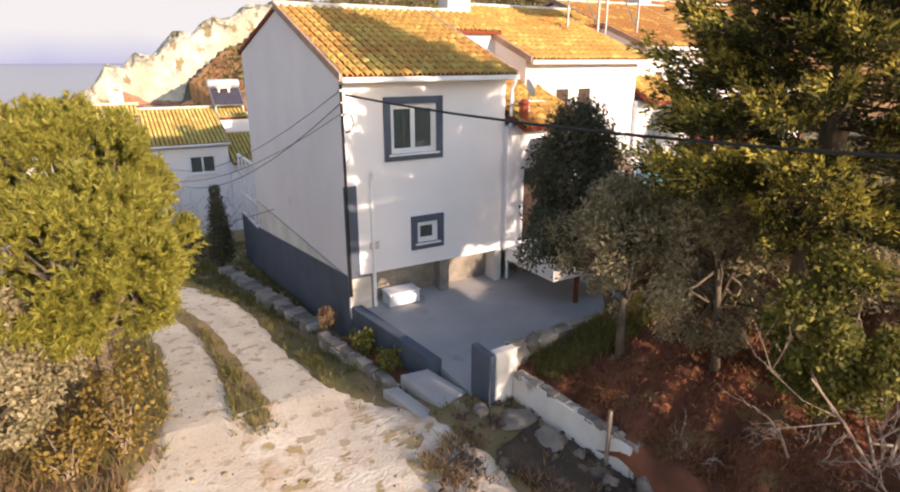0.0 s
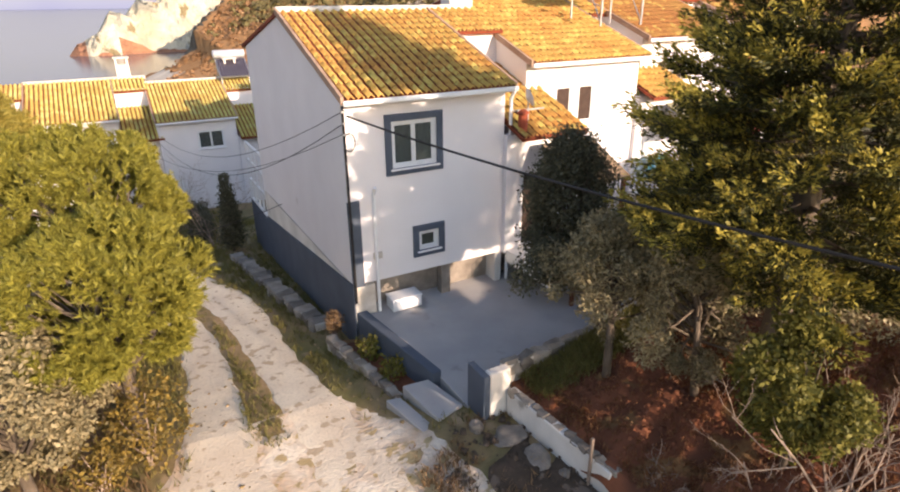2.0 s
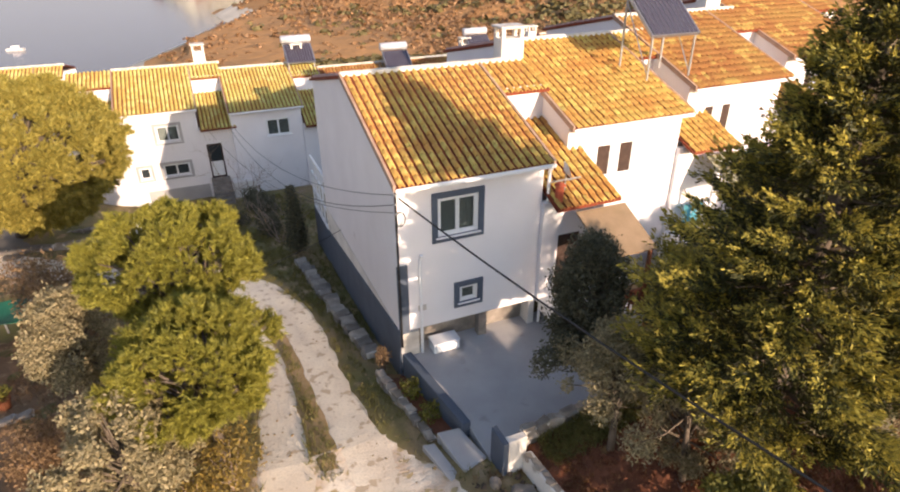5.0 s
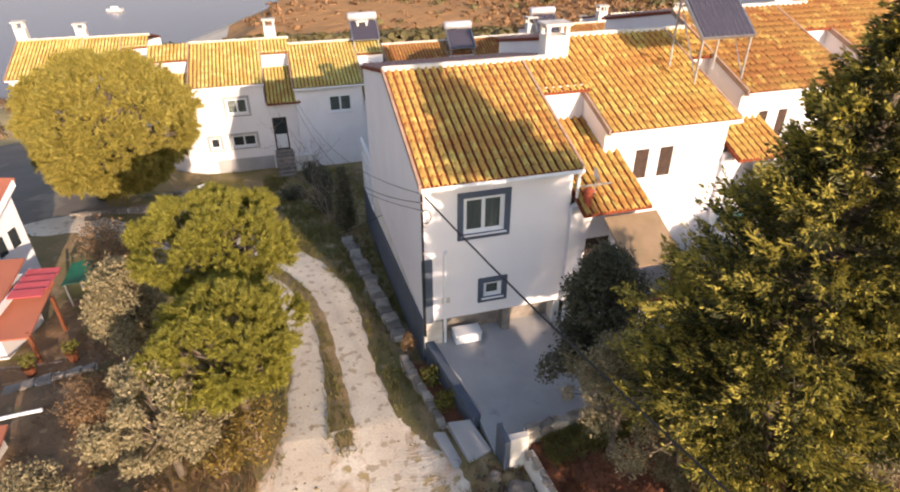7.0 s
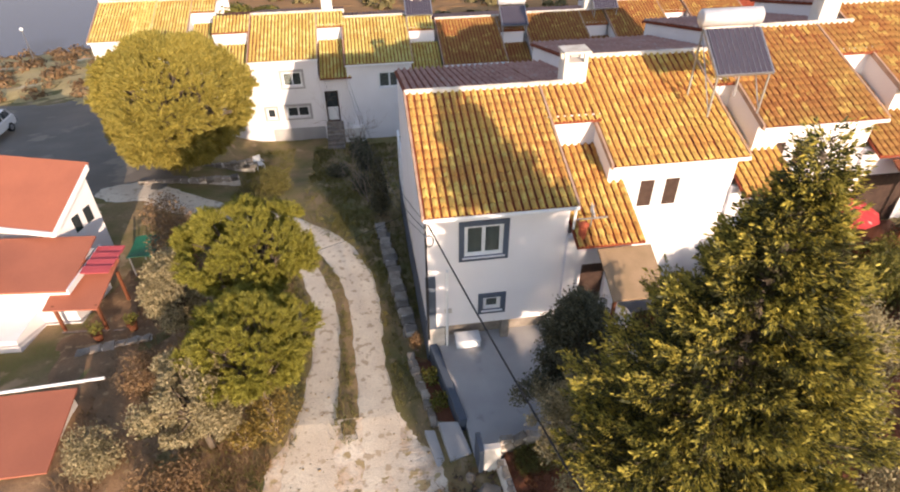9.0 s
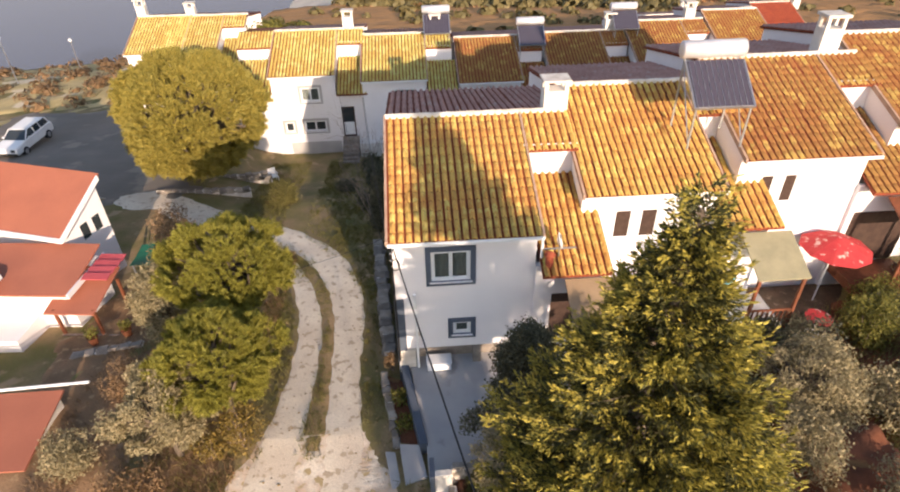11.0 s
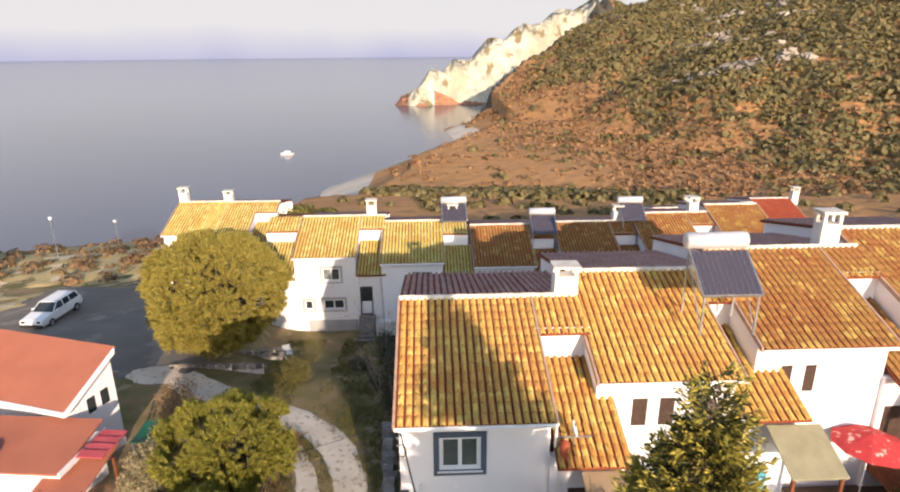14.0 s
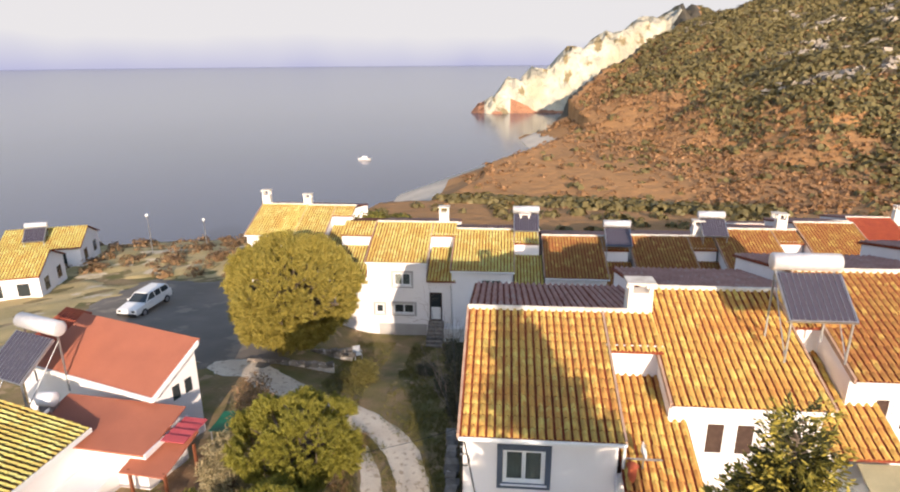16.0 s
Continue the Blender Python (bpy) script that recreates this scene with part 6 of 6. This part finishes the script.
# ---- what nobody could count ----
def scatter_stuff(name, label, points, radii, per, size, mat, seed, squash=0.8, aspect=0.8):
    """Low bushes as clusters of leafy flakes; one object."""
    rng = np.random.default_rng(seed)
    k = len(points)
    d = rng.normal(size=(k, per, 3))
    d /= np.linalg.norm(d, axis=2)[..., None]
    d[..., 2] = np.abs(d[..., 2])
    c = points[:, None] + d * (radii[:, None, None] * (0.55 + 0.5 * rng.random((k, per, 1)))) * np.array([1, 1, squash])
    a = np.cross(d, rng.normal(size=d.shape))
    a /= np.linalg.norm(a, axis=2)[..., None]
    b = np.cross(d + 0.25 * rng.normal(size=d.shape), a)
    b /= np.linalg.norm(b, axis=2)[..., None]
    s = (size * radii[:, None, None]) * (0.6 + 0.8 * rng.random((k, per, 1)))
    v = np.stack([c - a * s, c - b * s * aspect, c + a * s, c + b * s * aspect], 2).reshape(-1, 3)
    tagged(arrays(name, v, np.arange(len(v)).reshape(-1, 4), mat), label, "vegetation", kind="stuff")


def hill_points(n, seed, keep):
    rng = np.random.default_rng(seed)
    x, y = rng.uniform(-40, 430, n), rng.uniform(95, 540, n)
    near = x < 0.80 * y + 30
    x, y = x[near], y[near]
    s = x - shore_x(y)
    ok = (s > np.where(y < 280, 19, 8)) & keep(x, y, rng)
    x, y = x[ok], y[ok]
    return np.stack([x, y, land(x, y) - 0.2], 1), rng.uniform(0.6, 1.9, len(x)) * (0.8 + y / 700)


def gully(x, y):
    return (y > 300) & (x < 6 + np.interp(y, [270, 330, 370, 410, 460, 520], [17, 44, 72, 100, 140, 156]))


def height_up(x, y):
    return (land(x, y) + 14.0) / 62.0 + (x - 95.0) / 220.0 + 0.55 * smooth(20.0, 110.0, x) * smooth(330.0, 220.0, y)


def greener(x, y, rng):
    g = smooth(0.04, 0.8, fractal(x, y, 45, 5.0) * 0.4 + height_up(x, y))
    return (rng.random(len(x)) < 0.025 + 0.95 * g) & ~gully(x, y)


def rustier(x, y, rng):
    g = smooth(-0.45, 0.2, fractal(x, y, 38, 8.0) * 0.35 + height_up(x, y))
    return (rng.random(len(x)) < 0.12 + 0.85 * g) & (rng.random(len(x)) < 1.2 - np.clip(height_up(x, y), 0, 1.0)) & ~gully(x, y)


pts, rad = hill_points(56000, 1, greener)
scatter_stuff("maquis", "dark green scrub and low trees covering the upper hillside", pts, rad * 1.45, 13, 0.32, L_MAQUIS, 2)
pts, rad = hill_points(52000, 3, rustier)
scatter_stuff("dry_scrub", "rust-brown dry scrub on the lower hillside", pts, rad * 0.95, 12, 0.32, L_RUST, 4)
crag_rng = np.random.default_rng(37)
cx, cy = crag_rng.uniform(110, 330, 26), crag_rng.uniform(215, 430, 26)
k = crag_rng.integers(0, 26, 420)
hx, hy = cx[k] + crag_rng.normal(0, 5, 420), cy[k] + crag_rng.normal(0, 5, 420)
scatter_stuff("rock_outcrop", "pale broken rock outcrops among the hillside scrub", np.stack([hx, hy, land(hx, hy)], 1), crag_rng.uniform(0.8, 2.6, 420), 9, 0.75, M_ROCK, 38, squash=0.9)
hx, hy = np.random.default_rng(33).uniform(-15, -5, 26), np.random.default_rng(34).uniform(41, 47, 26)
scatter_stuff("hedge", "green garden trees behind the lower row", np.stack([hx, hy, land(hx, hy) + 3.6], 1), np.random.default_rng(35).uniform(1.1, 1.9, 26), 260, 0.12, L_CITRUS, 36)
rng = np.random.default_rng(9)
t = rng.random(420)
hx, hy = -10 + 60 * t + rng.normal(0, 1.5, 420), 111 - 17 * t + rng.normal(0, 2.0, 420)
scatter_stuff("hedge", "row of dark green bushes in the valley", np.stack([hx, hy, land(hx, hy)], 1), rng.uniform(1.2, 2.2, 420), 40, 0.3, L_MAQUIS, 10)
n = 260
hx, hy = rng.uniform(-26, 90, n), rng.uniform(58, 100, n)
ok = (hx - shore_x(hy) > 6) & (rng.random(n) < 0.2 + 0.8 * smooth(-0.1, 0.5, fractal(hx, hy, 14, 3.0)))
hx, hy = hx[ok], hy[ok]
scatter_stuff("maquis", "green bushes between the houses and the beach", np.stack([hx, hy, land(hx, hy)], 1), rng.uniform(0.8, 2.0, len(hx)), 34, 0.3, L_MAQUIS, 12)
n = 900
hx, hy = rng.uniform(-60, -12, n), rng.uniform(36, 62, n)
ok = (hx - shore_x(hy) > 1.5) & (rng.random(n) < 0.25 + 0.75 * smooth(10, 2, hx - shore_x(hy)))
hx, hy = hx[ok], hy[ok]
scatter_stuff("dry_scrub", "dry brown bushes along the edge of the bluff", np.stack([hx, hy, land(hx, hy)], 1), rng.uniform(0.5, 1.3, len(hx)), 60, 0.16, L_BROWN, 11)


def grass(name, label, n, box_xy, keep, mat, seed, h=0.14, level=land):
    rng = np.random.default_rng(seed)
    x, y = rng.uniform(box_xy[0], box_xy[1], n), rng.uniform(box_xy[2], box_xy[3], n)
    ok = keep(x, y, rng)
    x, y = x[ok], y[ok]
    p = np.repeat(np.stack([x, y, level(x, y)], 1), 5, 0) + np.c_[rng.normal(0, 0.05, (len(x) * 5, 2)), np.zeros(len(x) * 5)]
    d = np.c_[rng.normal(0, 0.5, (len(p), 2)), np.ones(len(p))]
    w = np.c_[rng.normal(0, 1, (len(p), 2)), np.zeros(len(p))]
    w /= np.linalg.norm(w, axis=1)[:, None]
    ln = h * (0.5 + rng.random((len(p), 1)))
    v = np.stack([p - w * 0.014, p + w * 0.014, p + d * ln], 1).reshape(-1, 3)
    tagged(arrays(name, v, np.arange(len(v)).reshape(-1, 3), mat), label, "grass", kind="stuff")


def off_road(x, y, rng):
    near = np.abs(x + np.interp(y, [-5, -1, 1.2, 3.2, 6, 9, 11.3], [1.7, 1.95, 2.1, 2.1, 2.45, 3.6, 5.7])) < 0.65
    near2 = (np.abs(x + np.interp(y, [-3.4, -1.2, 1.3, 4, 7], [3.85, 3.65, 3.5, 3.65, 4.5])) < 0.55) & (y < 7)
    return ~near & ~near2 & ~((x > 0.0) & (y > -4) & (y < 10)) & (rng.random(len(x)) < 0.25 + 0.75 * smooth(-0.4, 0.6, fractal(x, y, 1.6, 6.0)))


grass("grass", "short yellow-green grass beside the driveway", 26000, (-9, 1.0, -4.5, 24), lambda x, y, r: off_road(x, y, r) & ~((x > -5.1) & (x < -0.1) & (r.random(len(x)) < smooth(-1.0, -3.5, y))), L_GRASS, 20)
grass("dry_weeds", "dry brown weeds on the banks", 14000, (-11, 1.2, -9, 10), lambda x, y, r: off_road(x, y, r) & (x < -5.0), L_BROWN, 21, 0.2)

grass("dry_weeds", "dry red-brown weeds over the garden plot", 9000, (1.7, 8.5, -11, -4.6), lambda x, y, r: r.random(len(x)) < 0.2 + 0.8 * smooth(-0.3, 0.7, fractal(x, y, 1.1, 2.0)), L_FIELD, 22, 0.07, lambda x, y: land(x, y) + field_height(x, y))
grass("grass", "green grass at the foot of the terrace wall", 3500, (1.8, 6.5, -5.3, -4.45), lambda x, y, r: r.random(len(x)) < 0.7, L_GRASS, 23, 0.13, lambda x, y: land(x, y) + field_height(x, y))
grass("grass", "rough grass in the neighbouring gardens", 9000, (6.0, 20.0, -9, 1.0), lambda x, y, r: r.random(len(x)) < 0.6, L_GRASS, 24, 0.3)

def loose_stones(name, label, n, box_xy, keep, r_lo, r_hi, mat, seed, level):
    """Small broken stones pressed into the ground; one object."""
    rng = np.random.default_rng(seed)
    x, y = rng.uniform(box_xy[0], box_xy[1], n), rng.uniform(box_xy[2], box_xy[3], n)
    ok = keep(x, y, rng)
    x, y = x[ok], y[ok]
    k = len(x)
    cube = np.array([(-1, -1, -0.6), (1, -1, -0.6), (1, 1, -0.6), (-1, 1, -0.6), (-0.7, -0.7, 0.6), (0.7, -0.7, 0.6), (0.7, 0.7, 0.6), (-0.7, 0.7, 0.6)])
    faces = np.array([(4, 5, 6, 7), (0, 1, 5, 4), (1, 2, 6, 5), (2, 3, 7, 6), (3, 0, 4, 7)])
    r = r_lo + (r_hi - r_lo) * rng.random(k) ** 2
    v = (cube[None] + rng.normal(0, 0.22, (k, 8, 3))) * r[:, None, None]
    a = rng.random(k) * math.tau
    ca, sa = np.cos(a)[:, None], np.sin(a)[:, None]
    v = np.stack([v[:, :, 0] * ca - v[:, :, 1] * sa + x[:, None], v[:, :, 0] * sa + v[:, :, 1] * ca + y[:, None], v[:, :, 2] * 0.7 + level(x, y)[:, None]], 2)
    f = faces[None] + (np.arange(k) * 8)[:, None, None]
    tagged(arrays(name, v.reshape(-1, 3), f.reshape(-1, 4), mat), label, "gravel", kind="stuff")


loose_stones("gravel", "broken brown stones on the dark bank beside the gate", 700, (-0.9, 1.5, -10.5, -4.6), lambda x, y, r: r.random(len(x)) < 0.2 + 0.8 * smooth(-0.5, 0.5, fractal(x, y, 0.8, 4.0)), 0.015, 0.065, M_RUBBLE, 41, lambda x, y: land(x, y) + 0.07)
loose_stones("gravel", "small ochre stones scattered over the apron and driveway verge", 1600, (-6.5, 0.0, -9.5, 6.0), lambda x, y, r: r.random(len(x)) < 0.1 + 0.9 * smooth(0.0, 0.7, fractal(x, y, 1.2, 9.0)), 0.01, 0.04, M_STRIP, 42, lambda x, y: land(x, y) + 0.025)
loose_stones("soil_clods", "red-brown clods over the furrowed plot", 2600, (1.75, 7.0, -10.5, -4.6), lambda x, y, r: r.random(len(x)) < 0.3 + 0.7 * smooth(-0.5, 0.5, fractal(x, y, 0.9, 5.0)), 0.015, 0.07, M_SOIL, 43, lambda x, y: land(x, y) + field_height(x, y))
grass("dry_weeds", "dry dark weeds on the stony bank", 1500, (-0.8, 1.4, -10, -4.5), lambda x, y, r: r.random(len(x)) < smooth(-0.2, 0.6, fractal(x, y, 0.9, 7.0)), L_BROWN, 25, 0.14)

# ---- single tiles of the main roof, last ----
main = [o for o in scene.objects if o.name == "house"][0]
TILE_MESH = tile_mesh(M_TILE)
tile_field(main, 0.0, W + 0.08, (EAVE[0] - 0.04, EAVE[1]), (RIDGE[0], RIDGE[1] - 0.03), M_TILE, loose=TILE_MESH, seed=3)
